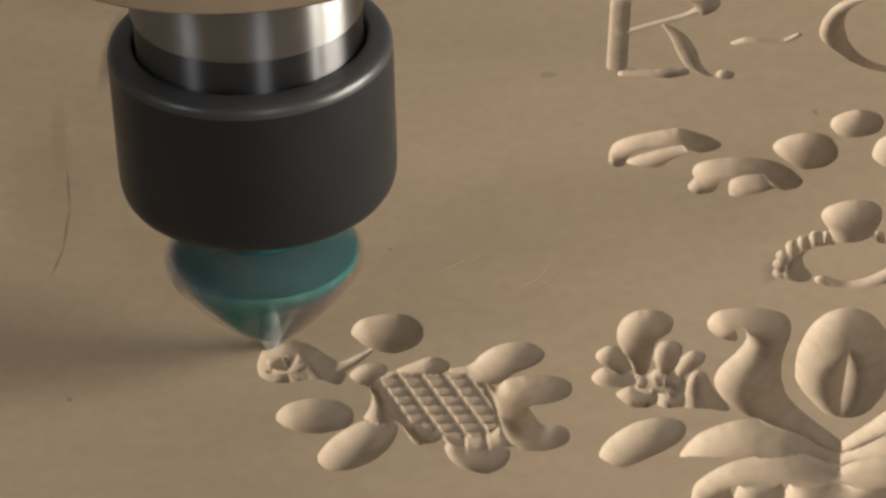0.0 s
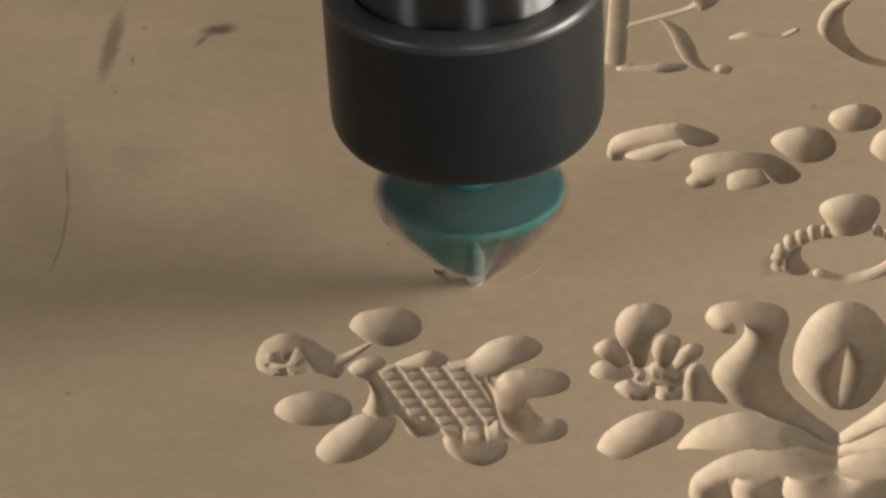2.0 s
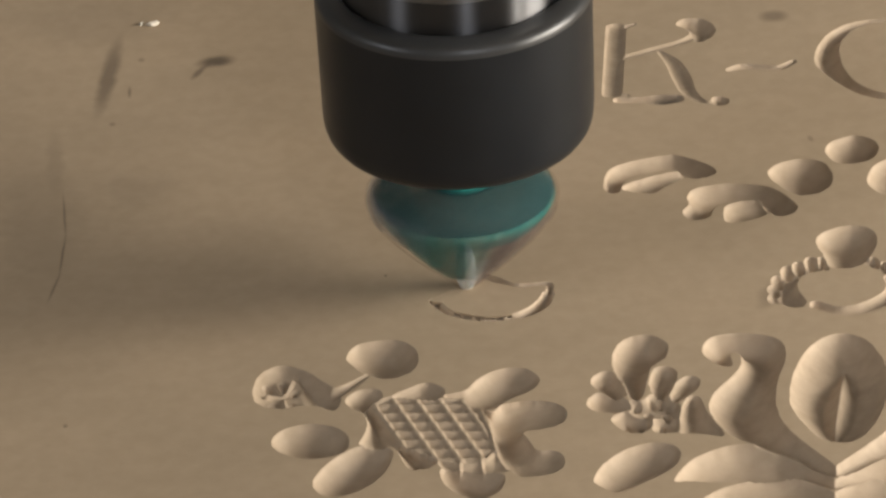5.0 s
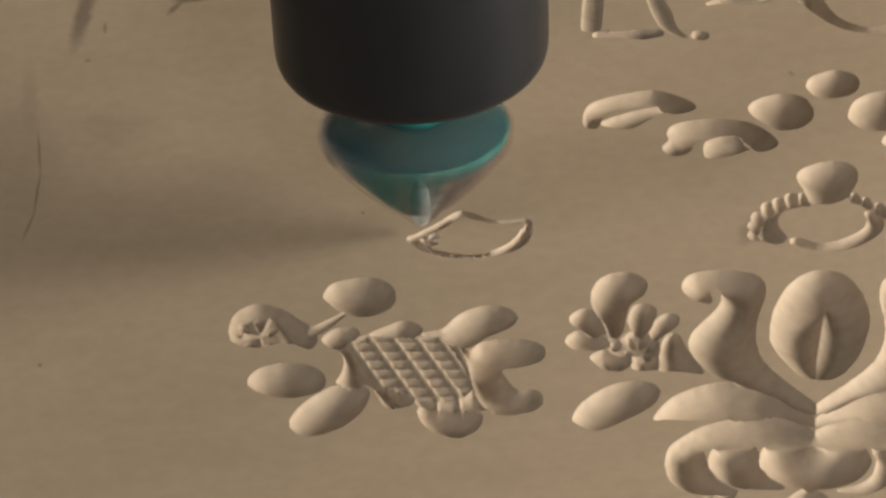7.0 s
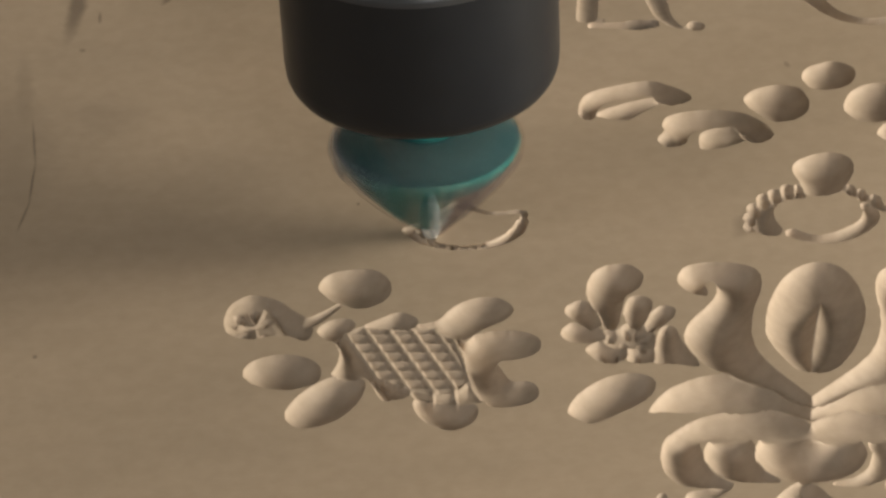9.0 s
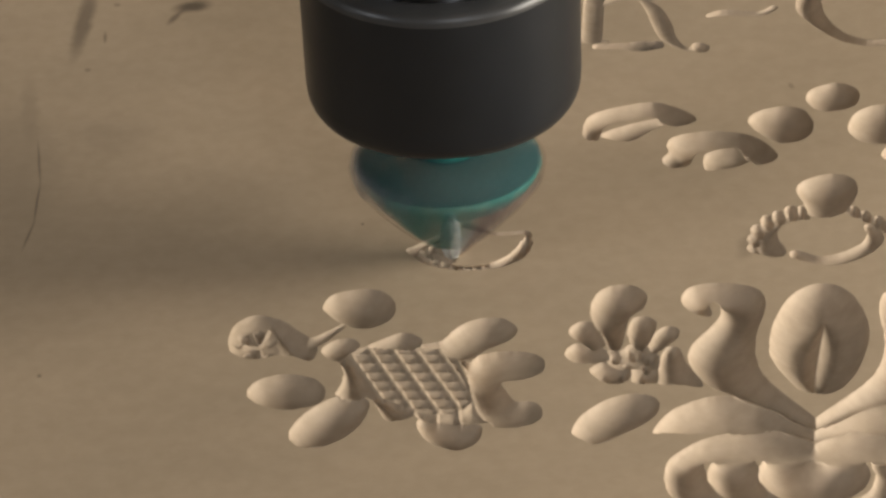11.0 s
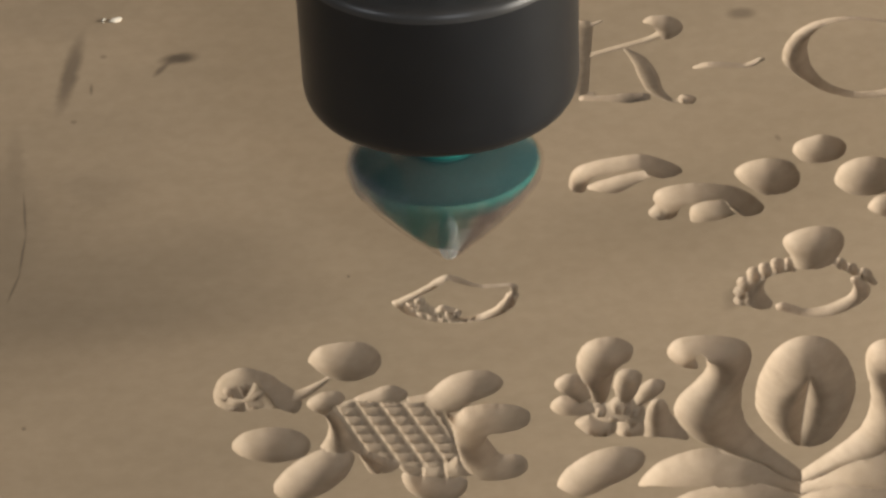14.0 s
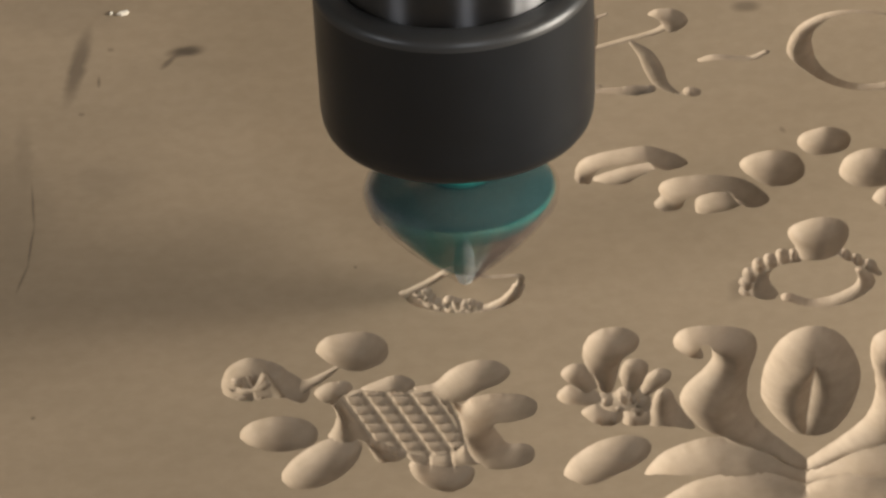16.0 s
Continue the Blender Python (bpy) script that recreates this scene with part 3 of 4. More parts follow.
for x, y, rx, ry in ((63.6, -9.4, 0.9, 1.7), (61.6, -9.6, 1.25, 2.1), (59.3, -10.8, 1.25, 2.0), (57.2, -12.2, 1.3, 2.1), (55.2, -15.0, 1.3, 1.9), (54.3, -17.7, 1.2, 1.7), (54.1, -20.6, 1.2, 1.7),
                     (72.7, -10.8, 0.85, 1.9), (74.5, -12.6, 0.85, 2.0), (76.6, -14.7, 1.05, 2.0)):
    bead("carved_bead", x, y, rx, ry, 1.6)
groove("carved_ring", 0.95, [(61.2, -23.5, 1.2), (64.5, -25.7, 1.2), (68.3, -25.8, 1.5), (71.6, -24.3, 1.6), (74.5, -21.7, 1.5), (75.5, -18.8, 1.4), (74.8, -16.1, 0.9)])
# letter R, dash and letter C
groove("carved_letter", 0.42, [(31.8, 80.1, 1.9), (30.7, 67.7, 1.9), (29.6, 55.6, 1.9)])
groove("carved_letter", 1.00, [(28.3, 54.6, 0.40), (32.4, 54.1, 0.40)])
groove("carved_letter", 1.00, [(30.4, 81.2, 0.40), (33.1, 80.4, 0.51), (35.5, 81.5, 0.30)])
groove("carved_letter", 1.40, [(30.6, 52.4, 0.9), (34.8, 52.1, 1.1), (38.6, 51.6, 1.7), (41.6, 51.7, 1.4)])
groove("carved_letter", 0.60, [(32.5, 68.4, 0.81), (38.5, 71.0, 0.81), (44.1, 73.4, 0.81), (47.0, 75.7, 1.01)])
dish("carved_letter", 1.6, [(48.5, 51.1), (50.1, 51.4), (51.3, 50.2), (50.9, 48.5), (49.4, 48.1), (48.3, 49.3)])
dish("carved_letter", 1.5, [(43.5, 80.3), (45.2, 82.1), (48.5, 81.9), (50.6, 79.2), (50.7, 76.3), (48.8, 73.7), (47.0, 73.0), (46.0, 76.2), (45.3, 78.5)])
groove("carved_letter", 0.48, [(39.6, 70.0, 0.45), (41.9, 65.4, 1.42), (43.2, 59.2, 1.75), (44.1, 54.0, 1.35), (46.5, 49.9, 0.61), (48.3, 49.5, 0.51), (50.6, 49.8, 0.81)])
groove("carved_dash", 1.00, [(52.5, 61.5, 0.71), (54.9, 62.3, 1.01), (58.3, 61.7, 0.91), (62.0, 61.2, 0.81), (64.8, 63.1, 0.61)])
dish("carved_letter_c", 2.6, [(69.0, 63.7), (70.2, 68.7), (73.2, 73.6), (77.8, 76.7), (83.0, 77.3), (88.0, 75.7), (93.8, 73.6), (96.1, 71.2), (92.8, 72.7), (87.9, 74.9), (82.9, 76.1), (78.5, 74.8), (74.9, 70.8), (73.7, 65.7), (74.1, 58.9), (76.3, 52.9), (80.2, 49.3), (85.8, 48.9), (91.3, 50.9), (95.1, 54.7), (91.0, 48.9), (85.6, 46.6), (80.0, 47.0), (75.2, 50.2), (71.6, 55.6), (69.4, 60.1)])

# the crown-shaped outline that the cutter is working on, and the rough pits inside it
FAN = [(-6.2, -14.6), (-4.4, -17.6), (-2.0, -19.5), (1.4, -21.0), (5.1, -21.4), (8.9, -20.8), (12.0, -18.7), (13.8, -15.6), (14.5, -11.3), (11.3, -11.0), (8.3, -10.7), (5.3, -8.8), (2.7, -7.4), (-0.2, -10.1), (-3.3, -12.7), (-6.2, -14.6)]


def working_outline():
    line = curve([(x, y, 0.0) for x, y in FAN], False, 8)
    span = np.hypot(*np.diff(line[:, :2], axis=0).T)
    run = np.concatenate([[0], np.cumsum(span)])
    win = patch(line, 2.0)
    xx, yy = np.meshgrid(GX[win[1]], GY[win[0]])
    dist, where = nearest(xx, yy, line)
    s = np.interp(where, np.arange(len(line)), run) / run[-1]
    wob = np.array([noise.noise(Vector((k * 0.9, 3.1, 0))) for k in range(60)])
    r = 0.82 + 0.18 * np.interp(s * 59, np.arange(60), wob) + 0.42 * np.exp(-((s - 0.41) / 0.08) ** 2)
    r = np.where((s > 0.5) & (s < 0.72), r * 0.62, r)
    deep = 1.65 * np.sqrt(np.clip(r * r - dist * dist, 0, None))
    NAMES.append("carved_outline")
    sink(win, "carved_outline", deep)
    n = 40
    first = len(CHIP_TIME)
    corner = 0.47
    for k in range(n):
        u = (k + 0.5) / n
        CHIP_TIME.append(1.45 + 2.35 * u / corner if u < corner else 3.8 + 1.6 * (u - corner) / (1 - corner))
    view = CHIP[win]
    mask = deep > 0.0
    view[mask] = first + np.minimum((s[mask] * n).astype(int), n - 1)


def working_pit(x, y, rx, ry, turn, depth, when):
    win = patch([(x, y)], 2.5)
    xx, yy = np.meshgrid(GX[win[1]], GY[win[0]])
    c, s = math.cos(radians(turn)), math.sin(radians(turn))
    u, v = ((xx - x) * c + (yy - y) * s) / rx, ((yy - y) * c - (xx - x) * s) / ry
    deep = depth * np.sqrt(np.clip(1 - u * u - v * v, 0, None))
    NAMES.append("carved_pit")
    sink(win, "carved_pit", deep)
    view = CHIP[win]
    view[(deep > 0) & (view < 0)] = len(CHIP_TIME)
    CHIP_TIME.append(when)


working_outline()
PITS = ((-3.6, -15.2, 0.8, 1.2, 20, 0.9, 6.35), (-2.2, -14.4, 0.9, 1.0, 0, 1.1, 6.6), (-2.9, -16.6, 0.9, 0.9, 40, 1.1, 6.75),
            (-1.5, -16.2, 0.9, 1.1, 10, 1.0, 7.95), (-2.0, -18.0, 1.0, 0.8, -30, 1.0, 8.1), (-0.6, -17.6, 0.9, 1.1, 30, 1.2, 9.2),
            (-0.3, -19.2, 1.1, 0.8, -20, 1.0, 9.6), (0.9, -18.6, 0.8, 1.1, 0, 1.2, 10.7), (1.7, -17.2, 0.9, 0.8, 30, 0.9, 11.0),
            (1.9, -19.8, 1.1, 0.9, -10, 1.1, 12.0), (3.0, -18.7, 0.8, 1.2, 20, 1.1, 12.35), (3.6, -20.2, 1.1, 0.9, 0, 1.0, 13.4),
            (4.3, -19.0, 0.8, 1.0, -20, 1.1, 13.6), (5.2, -20.3, 1.0, 0.8, 0, 1.1, 14.6), (5.7, -18.8, 0.7, 1.1, 25, 1.1, 15.0), (6.6, -19.8, 0.9, 1.0, 0, 1.0, 15.2))
ragged = random.Random(3)
for x, y, rx, ry, turn, depth, when in PITS:
    working_pit(x, y, rx, ry, turn, depth, when)
    working_pit(x + ragged.uniform(-1, 1), y + ragged.uniform(-1, 1), 0.3 + 0.3 * ragged.random(), 0.5, ragged.uniform(0, 180), 1.0 + 0.6 * ragged.random(), when + 0.03)

# faint unevenness of the planed face
edge = np.minimum(np.minimum(GX - GX[0], GX[-1] - GX)[None, :], np.minimum(GY - GY[0], GY[-1] - GY)[:, None])


def smooth_field(step, fx, fy, seed):
    low = np.array([[noise.noise(Vector((x * fx, y * fy, seed))) for x in GX[::step]] for y in GY[::step]])
    low = np.array([np.interp(np.arange(NX) / step, np.arange(low.shape[1]), row) for row in low])
    return np.array([np.interp(np.arange(NY) / step, np.arange(low.shape[0]), col) for col in low.T]).T


FACE = 0.10 * smooth_field(8, 0.035, 0.05, 0.0) * np.clip(edge / 8, 0, 1)
DEPTH *= 1 + 0.10 * smooth_field(6, 0.28, 0.28, 4.0)
DEPTH += 0.07 * smooth_field(3, 0.9, 0.9, 9.0) * np.clip(DEPTH / 0.8, 0, 1)
# sanded smooth where the gouges are broad
BROAD = {"carved_leaf", "carved_bell", "carved_scroll", "carved_lobe", "carved_oval", "carved_petal", "carved_pod", "carved_nut", "carved_ball"}
sanded = np.isin(OWNER, [k for k, name in enumerate(NAMES) if name in BROAD])
blend = np.clip((DEPTH - 0.5) / 1.0, 0, 1) * sanded
SOFT = DEPTH.copy()
for _ in range(14):
    SOFT[1:-1, 1:-1] = (SOFT[1:-1, 1:-1] * 2 + SOFT[:-2, 1:-1] + SOFT[2:, 1:-1] + SOFT[1:-1, :-2] + SOFT[1:-1, 2:]) / 6
DEPTH += blend * (SOFT - DEPTH)
# the bells flow into one another
bells = np.isin(OWNER, [k for k, name in enumerate(NAMES) if name == "carved_bell"])
rows, cols = slice(0, int(np.searchsorted(GY, -74.0))), slice(int(np.searchsorted(GX, 30.0)), NX)
flow = DEPTH[rows, cols].copy()
for _ in range(50):
    flow[1:-1, 1:-1] = (flow[1:-1, 1:-1] * 2 + flow[:-2, 1:-1] + flow[2:, 1:-1] + flow[1:-1, :-2] + flow[1:-1, 2:]) / 6
DEPTH[rows, cols] += np.clip((DEPTH[rows, cols] - 0.8) / 1.2, 0, 1) * bells[rows, cols] * (flow - DEPTH[rows, cols])
# the marks that the cutter leaves in the hollows
DEPTH += 0.07 * smooth_field(3, 0.55, 0.55, 15.0) * np.clip(DEPTH / 0.8, 0, 1)
XX, YY = np.meshgrid(GX, GY)
SURFACE = np.stack([XX, YY, FACE - DEPTH], -1).reshape(-1, 3) / 1000
FLAT = np.stack([XX, YY, FACE], -1).reshape(-1, 3) / 1000
CELL = np.arange(NY * NX).reshape(NY, NX)
QUADS = np.stack([CELL[:-1, :-1], CELL[:-1, 1:], CELL[1:, 1:], CELL[1:, :-1]], -1).reshape(-1, 4)
QUAD_OWNER = np.max(np.stack([OWNER[:-1, :-1], OWNER[:-1, 1:], OWNER[1:, 1:], OWNER[1:, :-1]]), 0).ravel()
QUAD_CHIP = np.max(np.stack([CHIP[:-1, :-1], CHIP[:-1, 1:], CHIP[1:, 1:], CHIP[1:, :-1]]), 0).ravel()


def quad_mesh(name, verts, quads, mat, parent=None):
    used, index = np.unique(quads, return_inverse=True)
    me = bpy.data.meshes.new(name)
    me.vertices.add(len(used))
    me.vertices.foreach_set("co", verts[used].astype(np.float32).ravel())
    me.loops.add(len(quads) * 4)
    me.loops.foreach_set("vertex_index", index.astype(np.int32).ravel())
    me.polygons.add(len(quads))
    me.polygons.foreach_set("loop_start", np.arange(0, len(quads) * 4, 4, dtype=np.int32))
    me.update(calc_edges=True)
    me.polygons.foreach_set("use_smooth", np.ones(len(quads), bool))
    me.materials.append(mat)
    ob = new(name, me)
    ob.parent = parent
    return ob


board = tagged(new("carved_board"), "flat pale limewood board with hollow carved folk ornament", "wooden board")
board.location = (0, 0, -0.028)
VERTS = SURFACE + np.array([0, 0, 0.028])
for k, name in enumerate(NAMES):
    pick = QUADS[QUAD_OWNER == k]
    if len(pick):
        quad_mesh(name, VERTS, pick, (RAW_WOOD if name in ("carved_outline", "carved_pit") else CUT_WOOD) if k else WOOD, board)


def board_body():
    """The rest of the plank: the plain face round the worked field, its edges and its underside."""
    bm = bmesh.new()
    x0, x1, y0, y1 = GX[0] / 1000, GX[-1] / 1000, GY[0] / 1000, GY[-1] / 1000
    o0, o1, p0, p1, top = -0.30, 0.34, -0.24, 0.30, 0.028
    inner = [bm.verts.new((*q, top)) for q in ((x0, y0), (x1, y0), (x1, y1), (x0, y1))]
    outer = [bm.verts.new((*q, top)) for q in ((o0, p0), (o1, p0), (o1, p1), (o0, p1))]
    under = [bm.verts.new((*q, 0)) for q in ((o0, p0), (o1, p0), (o1, p1), (o0, p1))]
    for i in range(4):
        j = (i + 1) % 4
        bm.faces.new((outer[i], outer[j], inner[j], inner[i]))
        bm.faces.new((under[i], under[j], outer[j], outer[i]))
    bm.faces.new(under[::-1])
    return bm


part("board_body", board_body(), WOOD, board)


# ---- the spindle with its collet nut and spinning cutter; its base is the cutter's point ----
def spindle():
    head = tagged(new("router_spindle"), "router spindle with black collet nut and spinning teal cutter", "router spindle")
    nut = part("collet_nut", lathe([(12, 34.0), (20.4, 33.5), (21.6, 33.7), (22.6, 34.3), (23.2, 35.2), (23.6, 36.4), (23.8, 38.4), (24.1, 60.6)]), BLACK, head, "smooth black collet nut")
    part("nut_rim", lathe([(24.1, 60.6), (24.05, 61.3), (23.75, 62.0), (23.2, 62.5), (22.5, 62.75), (20.4, 63.2), (19.95, 63.1), (19.7, 62.6), (19.7, 54.0), (14.0, 54.0)]), RIM, nut, "black rim of the nut, greyed by a reflection in its colour")
    part("nut_bore", lathe([(12, 36.2), (6.2, 36.2), (6.0, 37), (6.0, 45)]), SHADED_STEEL, nut)
    part("nose_ring", lathe([(19.3, 58), (19.3, 68.4), (19.1, 68.8)]), SHADED_STEEL, head, "steel nose ring with its shade in the colour")
    part("nose_collar", lathe([(19.1, 68.7), (19.6, 69.0), (19.8, 69.6), (19.8, 92), (19.2, 92.4)]), STEEL, head, "bright turned steel collar")
    part("spindle_body", lathe([(19, 90.6), (41.2, 90.6), (42.1, 90.9), (42.5, 91.8), (42.5, 190), (0, 190)]), POLISHED, head, "polished steel spindle body")
    side = [(16.4, 19.8), (15.9, 17.6), (13.4, 14.0), (10.4, 10.3), (7.6, 7.2), (5.2, 4.8), (3.4, 2.8), (2.0, 1.2)]
    cutter = part("cutter", lathe([(r * 0.80, z) for r, z in side[:6]], sweep=(140, 292)), TEAL, head, "teal coated cutter blurred by its spin")
    part("hub", lathe([(2.6, 44), (2.6, 31.0), (3.4, 27.2), (4.3, 25.2), (5.3, 23.6), (6.2, 22.7)]), LIT_TEAL_HUB, cutter, "glossy teal hub, its highlight helped by a brighter colour")
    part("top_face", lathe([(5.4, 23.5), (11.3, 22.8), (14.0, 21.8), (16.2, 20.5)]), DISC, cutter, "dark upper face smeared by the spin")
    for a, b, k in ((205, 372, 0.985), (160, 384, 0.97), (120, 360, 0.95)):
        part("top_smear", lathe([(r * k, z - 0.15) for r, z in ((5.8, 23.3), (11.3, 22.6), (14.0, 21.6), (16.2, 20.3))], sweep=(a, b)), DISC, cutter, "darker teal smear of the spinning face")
    for a, b, k in ((100, 228, 1.0), (110, 246, 1.02), (95, 212, 1.045)):
        part("side_smear", lathe([(r * k, z) for r, z in ((15.2, 21.6), (16.4, 20.6), (16.6, 19.6), (16.2, 17.8), (14.4, 15.2))], sweep=(a, b)), SMEAR, cutter, "grey smear of the spinning wing")
    # the lip covers only the lit part of the rim, brightness in its colour
    for a, b, k in ((236, 384, 1.0), (262, 376, 0.985), (284, 372, 0.97)):
        part("cutting_edge", lathe([(16.4 * k, 20.6), (16.5 * k, 20.0), (16.0 * k, 18.7), (14.9 * k, 17.2), (13.8 * k, 16.0)], sweep=(a, b)), LIT_TEAL_EDGE, cutter, "teal lip with its highlight in the colour")
    for a, b, k in ((135, 276, 0.90), (150, 290, 0.94), (165, 284, 0.975), (185, 268, 0.86)):
        part("wing_smear", lathe([(r * k, z) for r, z in side[:6]], sweep=(a, b)), TEAL, cutter, "teal smear of the spinning wing")
    for a, b, k in ((200, 400, 1.05), (276, 395, 1.02), (280, 390, 0.96), (284, 384, 0.90), (290, 380, 0.84)):
        part("wing_haze", lathe([(r * k, z) for r, z in side], sweep=(a, b)), MAUVE, cutter, "thin mauve haze of the spinning wings")
    for a, b, top in ((264, 285, 4), (268, 286, 5), (272, 288, 6)):
        part("flute", lathe([(r * 1.01 + 0.1, z) for r, z in side[8 - top:]], 24, sweep=(a, b)), FLUTE, cutter, "whitish smear of the flute")
    part("tip", lathe([(0, 9.6), (1.1, 8.4), (1.7, 6.2), (1.9, 4.0), (1.75, 2.0), (1.2, 0.5), (0, 0)]), TIP, cutter, "bare whitish carbide tip")
    return head


SPINDLE = spindle()


# ---- what the cutter throws off, and loose crumbs on the board ----
def cut_chip(k):
    pick = QUADS[QUAD_CHIP == k]
    if not len(pick):
        return None
    used, index = np.unique(pick, return_inverse=True)
    quads = index.reshape(pick.shape)
    top = FLAT[used] + np.array([0, 0, 0.028])
    n = len(used)
    low = top - np.array([0, 0, 0.00035])
    sides = {}
    for q in quads:
        for a, b in zip(q, np.roll(q, -1)):
            sides[(a, b)] = sides.get((a, b), 0) + 1
    rim = [(a, b) for a, b in sides if (b, a) not in sides]
    faces = [tuple(int(v) for v in q) for q in quads] + [tuple(int(v) + n for v in q[::-1]) for q in quads] + [(int(b) + 2 * n, int(a) + 2 * n, int(a) + 3 * n, int(b) + 3 * n) for a, b in rim]
    me = bpy.data.meshes.new("wood_chip")
    me.from_pydata(np.vstack([top, low, top, low]).tolist(), [], faces)
    me.polygons.foreach_set("use_smooth", np.ones(len(faces), bool))
    me.materials.append(WOOD)
    ob = new("wood_chip", me)
    ob.location = (0, 0, -0.028)
    return tagged(ob, "small pale shaving lifted out by the cutter", "wood chip", "chips from the cut")


CHIPS = [(cut_chip(k), t) for k, t in enumerate(CHIP_TIME)]


def crumb(x, y, sx, sy, sz, turn, label, mat):
    bm = bmesh.new()
    bmesh.ops.create_icosphere(bm, subdivisions=2, radius=0.5)
    for v in bm.verts:
        v.co *= 0.8 + 0.5 * noise.noise(v.co * 3 + Vector((x, y, 0)))
        v.co = Vector((v.co.x * sx, v.co.y * sy, v.co.z * sz)) / 1000
    ob = part("crumb", bm, mat)
    ob.location, ob.rotation_euler = (x / 1000, y / 1000, sz * 0.3 / 1000), (0, 0, radians(turn))
    return tagged(ob, label, "wood crumb", "crumbs on the board")


def motions():
    walk(SPINDLE, [(t, pose((x - 0.05) / 1000, y / 1000, (z + 0.1) / 1000, 0, 0.7, 0)) for t, x, y, z in TOOL])
    rng = random.Random(5)
    for ob, t in CHIPS:
        if ob is None:
            continue
        at = Vector(ob.location)
        t = min(t, math.floor(t * 2) / 2 + 0.36)
        gone = at + Vector((-0.15 - 0.05 * rng.random(), 0.05 * rng.uniform(-1, 1), 0.0014))
        over = at.lerp(gone, 0.5) + Vector((0, 0, 0.03))
        walk(ob, [(0.0, pose(*at)), (t, pose(*at)), (t + 0.07, pose(*over, 4, 6, 0)), (t + 0.13, pose(*gone)), (16.5, pose(*gone))])


for c in ((-58.3, 93.0, 3.0, 1.6, 1.0, 25, "pale curled crumb of wood on the board", FRESH), (-60.8, 93.4, 1.6, 0.8, 0.6, 70, "small pale crumb of wood on the board", FRESH)):
    crumb(*c)

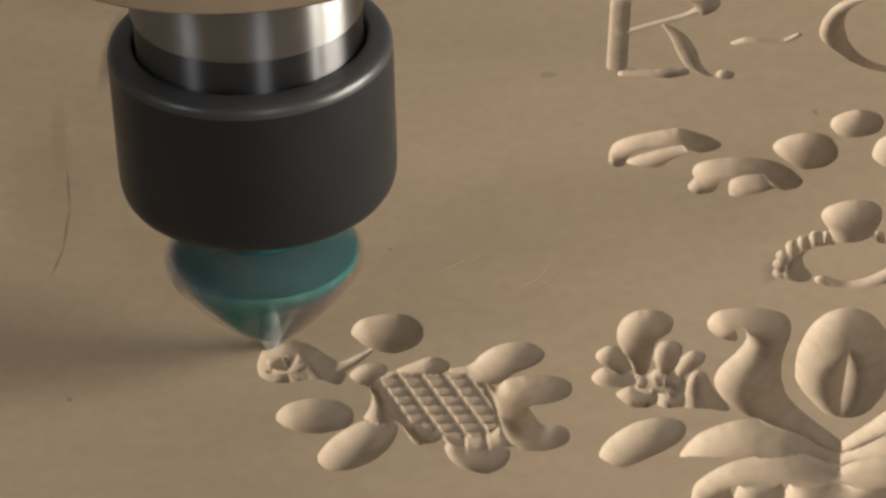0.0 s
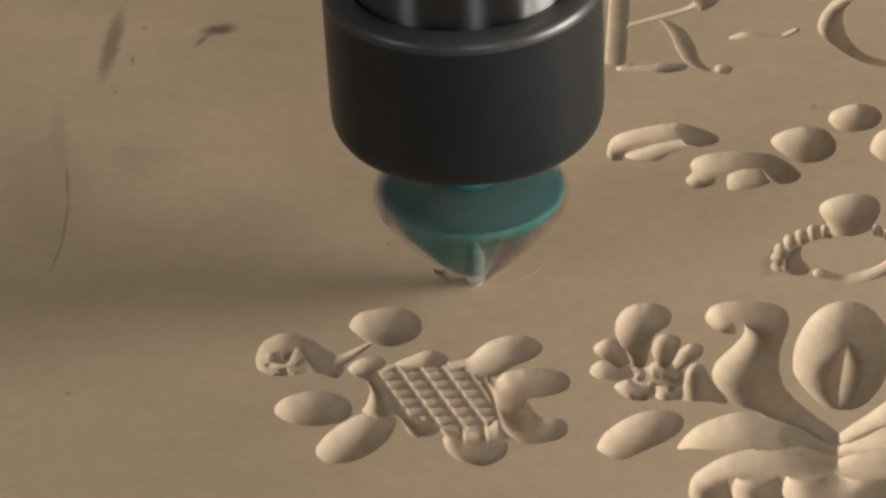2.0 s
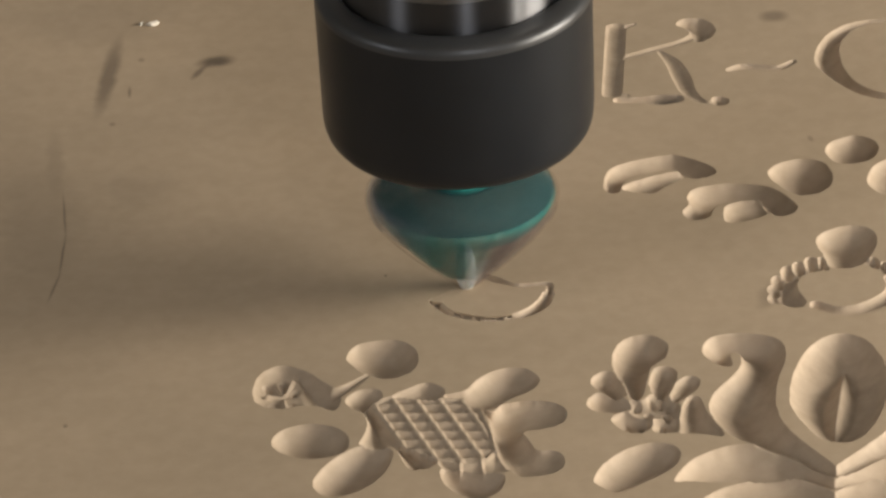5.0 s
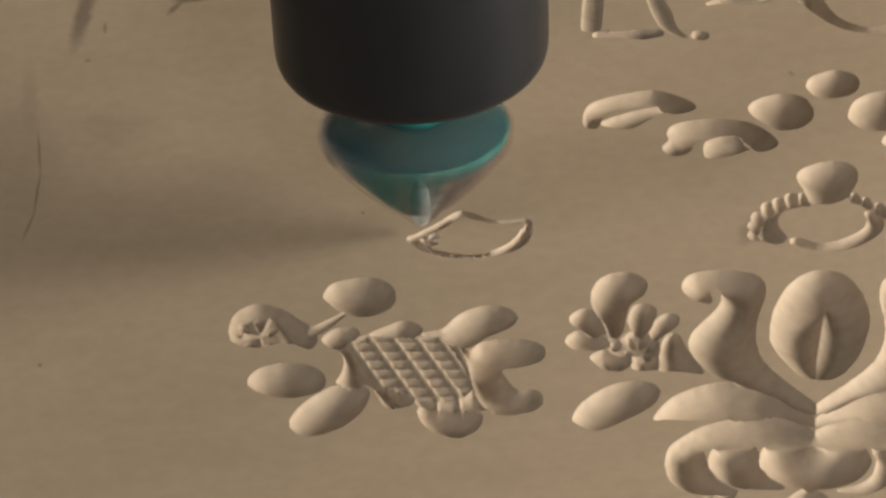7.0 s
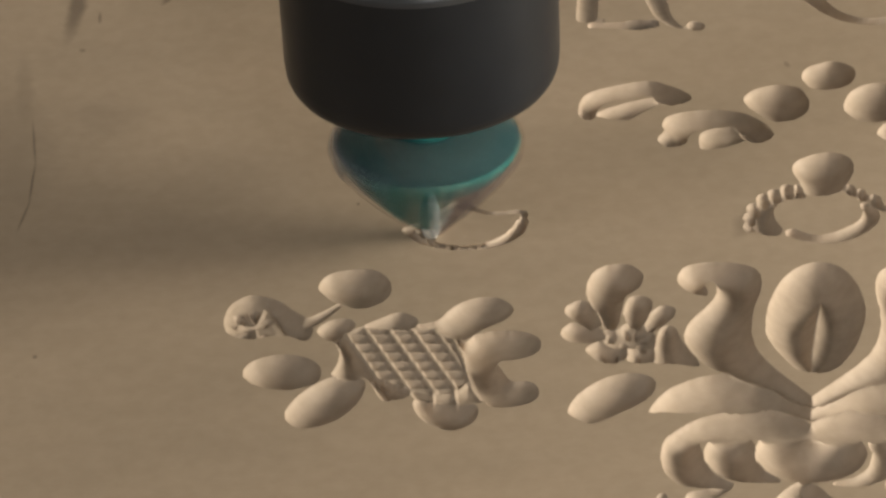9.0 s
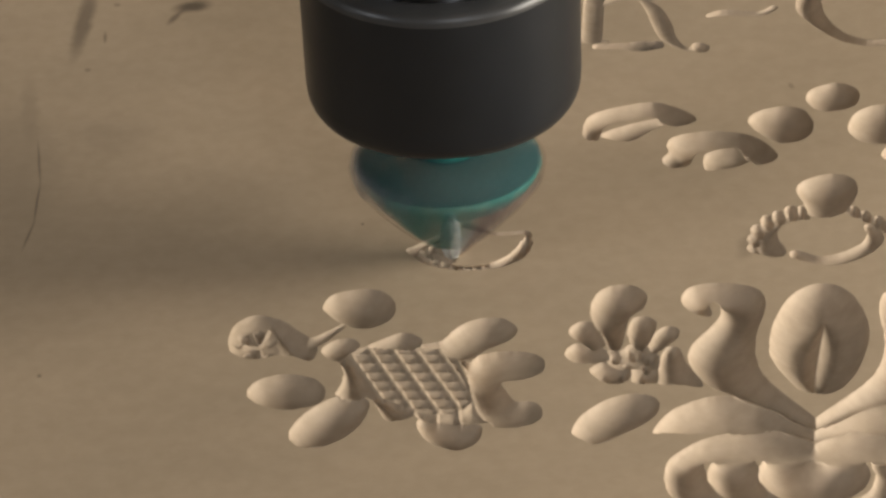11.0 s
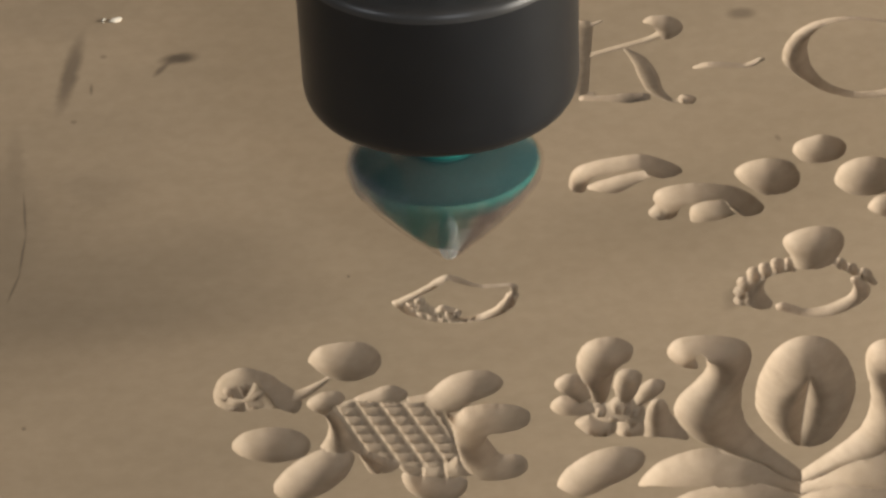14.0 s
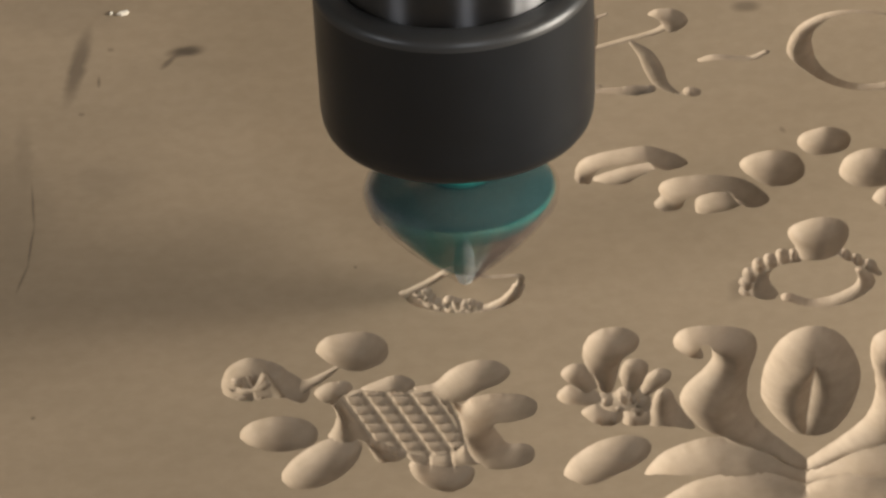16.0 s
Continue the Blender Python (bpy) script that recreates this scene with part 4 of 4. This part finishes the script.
# where the cutter's point is, in millimetres
TOOL = [
    (0.0, -36.1, -34.3, -0.6),
    (0.1, -35.8, -34.9, -0.6),
    (0.2, -35.8, -32.0, -0.6),
    (0.3, -36.0, -32.0, 1.1),
    (0.4, -36.3, -32.0, 6.0),
    (0.5, -36.3, -29.7, 7.3),
    (0.6, -34.0, -27.3, 7.2),
    (0.7, -27.2, -25.0, 9.1),
    (0.8, -16.4, -22.6, 12.1),
    (0.9, -10.2, -20.3, 13.7),
    (1.0, -5.5, -17.9, 14.3),
    (1.1, -5.2, -15.6, 10.4),
    (1.2, -5.7, -15.6, 3.6),
    (1.3, -6.0, -15.6, 1.4),
    (1.4, -4.5, -15.6, -0.1),
    (1.5, -3.4, -15.6, -0.6),
    (1.6, -3.1, -17.4, -0.6),
    (1.8, -1.7, -18.6, -0.6),
    (2.0, 0.5, -19.7, -0.6),
    (2.2, 2.2, -20.7, -0.6),
    (2.4, 4.7, -21.3, -0.6),
    (2.6, 7.9, -20.7, -0.6),
    (2.8, 9.7, -19.4, -0.6),
    (3.0, 11.2, -17.6, -0.6),
    (3.2, 12.8, -16.8, -0.6),
    (3.4, 13.4, -15.6, -0.6),
    (3.6, 13.5, -13.6, -0.6),
    (3.7, 13.4, -12.8, -0.6),
    (3.9, 14.5, -11.3, -0.6),
    (4.1, 11.3, -11.0, -0.6),
    (4.4, 8.3, -10.7, -0.6),
    (4.7, 2.7, -7.4, -0.6),
    (5.0, -0.2, -10.1, -0.6),
    (5.2, -3.3, -12.7, -0.6),
    (5.4, -6.2, -14.6, -0.6),
    (5.6, -5.8, -11.7, 6.9),
    (5.8, -5.6, -10.5, 10.1),
    (5.9, -5.0, -10.5, 10.3),
    (6.0, -4.3, -10.5, 7.6),
    (6.1, -4.3, -10.5, 3.4),
    (6.2, -4.4, -10.5, -0.6),
    (6.3, -4.2, -14.5, -0.6),
    (6.4, -2.3, -13.2, -0.6),
    (6.5, -1.2, -12.2, -0.6),
    (6.6, -1.8, -13.6, -0.6),
    (6.7, -2.1, -14.0, -0.6),
    (6.8, -4.0, -13.5, -0.6),
    (6.9, -4.4, -12.7, -0.6),
    (7.0, -4.3, -13.1, 1.8),
    (7.1, -3.7, -13.5, 4.2),
    (7.2, -3.6, -13.9, 8.9),
    (7.3, -3.9, -14.3, 11.7),
    (7.4, -2.1, -14.7, 11.2),
    (7.5, -1.5, -15.1, 10.9),
    (7.6, -1.8, -15.5, 6.2),
    (7.7, -2.1, -15.9, 3.4),
    (7.8, -2.3, -16.3, -0.6),
    (7.9, -2.4, -16.3, -0.6),
    (8.0, -3.2, -16.3, -0.6),
    (8.1, -2.8, -17.0, -0.6),
    (8.2, -2.3, -17.0, 3.2),
    (8.3, -2.0, -17.0, 5.4),
    (8.4, -1.8, -17.0, 9.5),
    (8.5, -1.5, -17.0, 12.0),
    (8.6, -0.3, -17.0, 11.4),
    (8.7, -0.0, -17.0, 10.5),
    (8.9, -1.6, -16.5, 2.0),
    (9.0, -2.0, -16.8, -0.6),
    (9.2, -1.2, -18.4, -0.6),
    (9.5, -1.6, -15.6, -0.6),
    (9.7, -0.2, -18.5, -0.6),
    (9.9, -0.2, -17.8, 8.0),
    (10.2, 0.8, -17.9, 9.0),
    (10.4, 1.4, -18.7, 1.0),
    (10.5, 1.4, -19.1, -0.6),
    (10.8, 3.9, -10.6, -0.6),
    (10.9, 2.6, -14.3, -0.6),
    (11.0, 0.9, -17.0, -0.6),
    (11.1, 0.8, -16.3, -0.6),
    (11.2, 0.6, -16.0, 3.4),
    (11.3, 1.1, -15.6, 5.5),
    (11.4, 1.0, -15.2, 9.8),
    (11.5, 2.0, -14.8, 9.6),
    (11.6, 2.1, -14.4, 6.4),
    (11.7, 2.4, -14.1, 4.1),
    (11.8, 2.6, -13.7, -0.6),
    (11.9, 2.0, -17.4, -0.6),
    (12.0, 1.0, -18.2, -0.6),
    (12.1, -0.1, -16.9, -0.6),
    (12.2, 0.3, -15.4, -0.6),
    (12.3, 1.5, -16.0, -0.6),
    (12.4, 2.0, -16.7, -0.6),
    (12.5, 2.0, -14.7, -0.6),
    (12.6, 2.8, -14.1, 3.3),
    (12.7, 2.4, -13.4, 5.9),
    (12.8, 2.8, -12.8, 7.6),
    (12.9, 3.5, -12.1, 7.3),
    (13.0, 3.4, -11.5, 2.6),
    (13.1, 3.2, -10.8, -0.6),
    (13.2, 2.5, -17.3, -0.6),
    (13.3, 2.2, -18.5, -0.6),
    (13.4, 2.0, -19.6, -0.6),
    (13.5, 3.6, -19.2, -0.6),
    (13.6, 3.5, -18.4, -0.6),
    (13.7, 3.8, -17.1, -0.6),
    (13.8, 4.2, -16.5, 3.8),
    (13.9, 4.0, -16.0, 6.1),
    (14.0, 3.5, -15.5, 9.1),
    (14.1, 4.4, -15.0, 8.8),
    (14.2, 6.0, -14.5, 7.1),
    (14.3, 5.6, -14.0, 4.2),
    (14.4, 6.1, -13.5, -0.6),
    (14.5, 6.0, -16.9, -0.6),
    (14.6, 5.2, -19.2, -0.6),
    (14.7, 4.4, -18.8, -0.6),
    (14.8, 2.6, -17.3, -0.6),
    (14.9, 3.9, -13.4, -0.6),
    (15.0, 5.1, -15.1, -0.6),
    (15.1, 5.9, -15.7, -0.6),
    (15.2, 6.1, -18.0, -0.6),
    (15.3, 5.4, -15.5, -0.6),
    (15.4, 6.2, -15.5, 3.8),
    (15.5, 6.3, -15.5, 7.1),
    (15.6, 6.2, -15.5, 9.8),
    (15.7, 5.5, -15.5, 11.4),
    (15.8, 5.1, -15.5, 9.5),
    (15.9, 5.0, -15.5, 6.2),
    (16.0, 4.8, -15.5, 1.8),
]
motions()
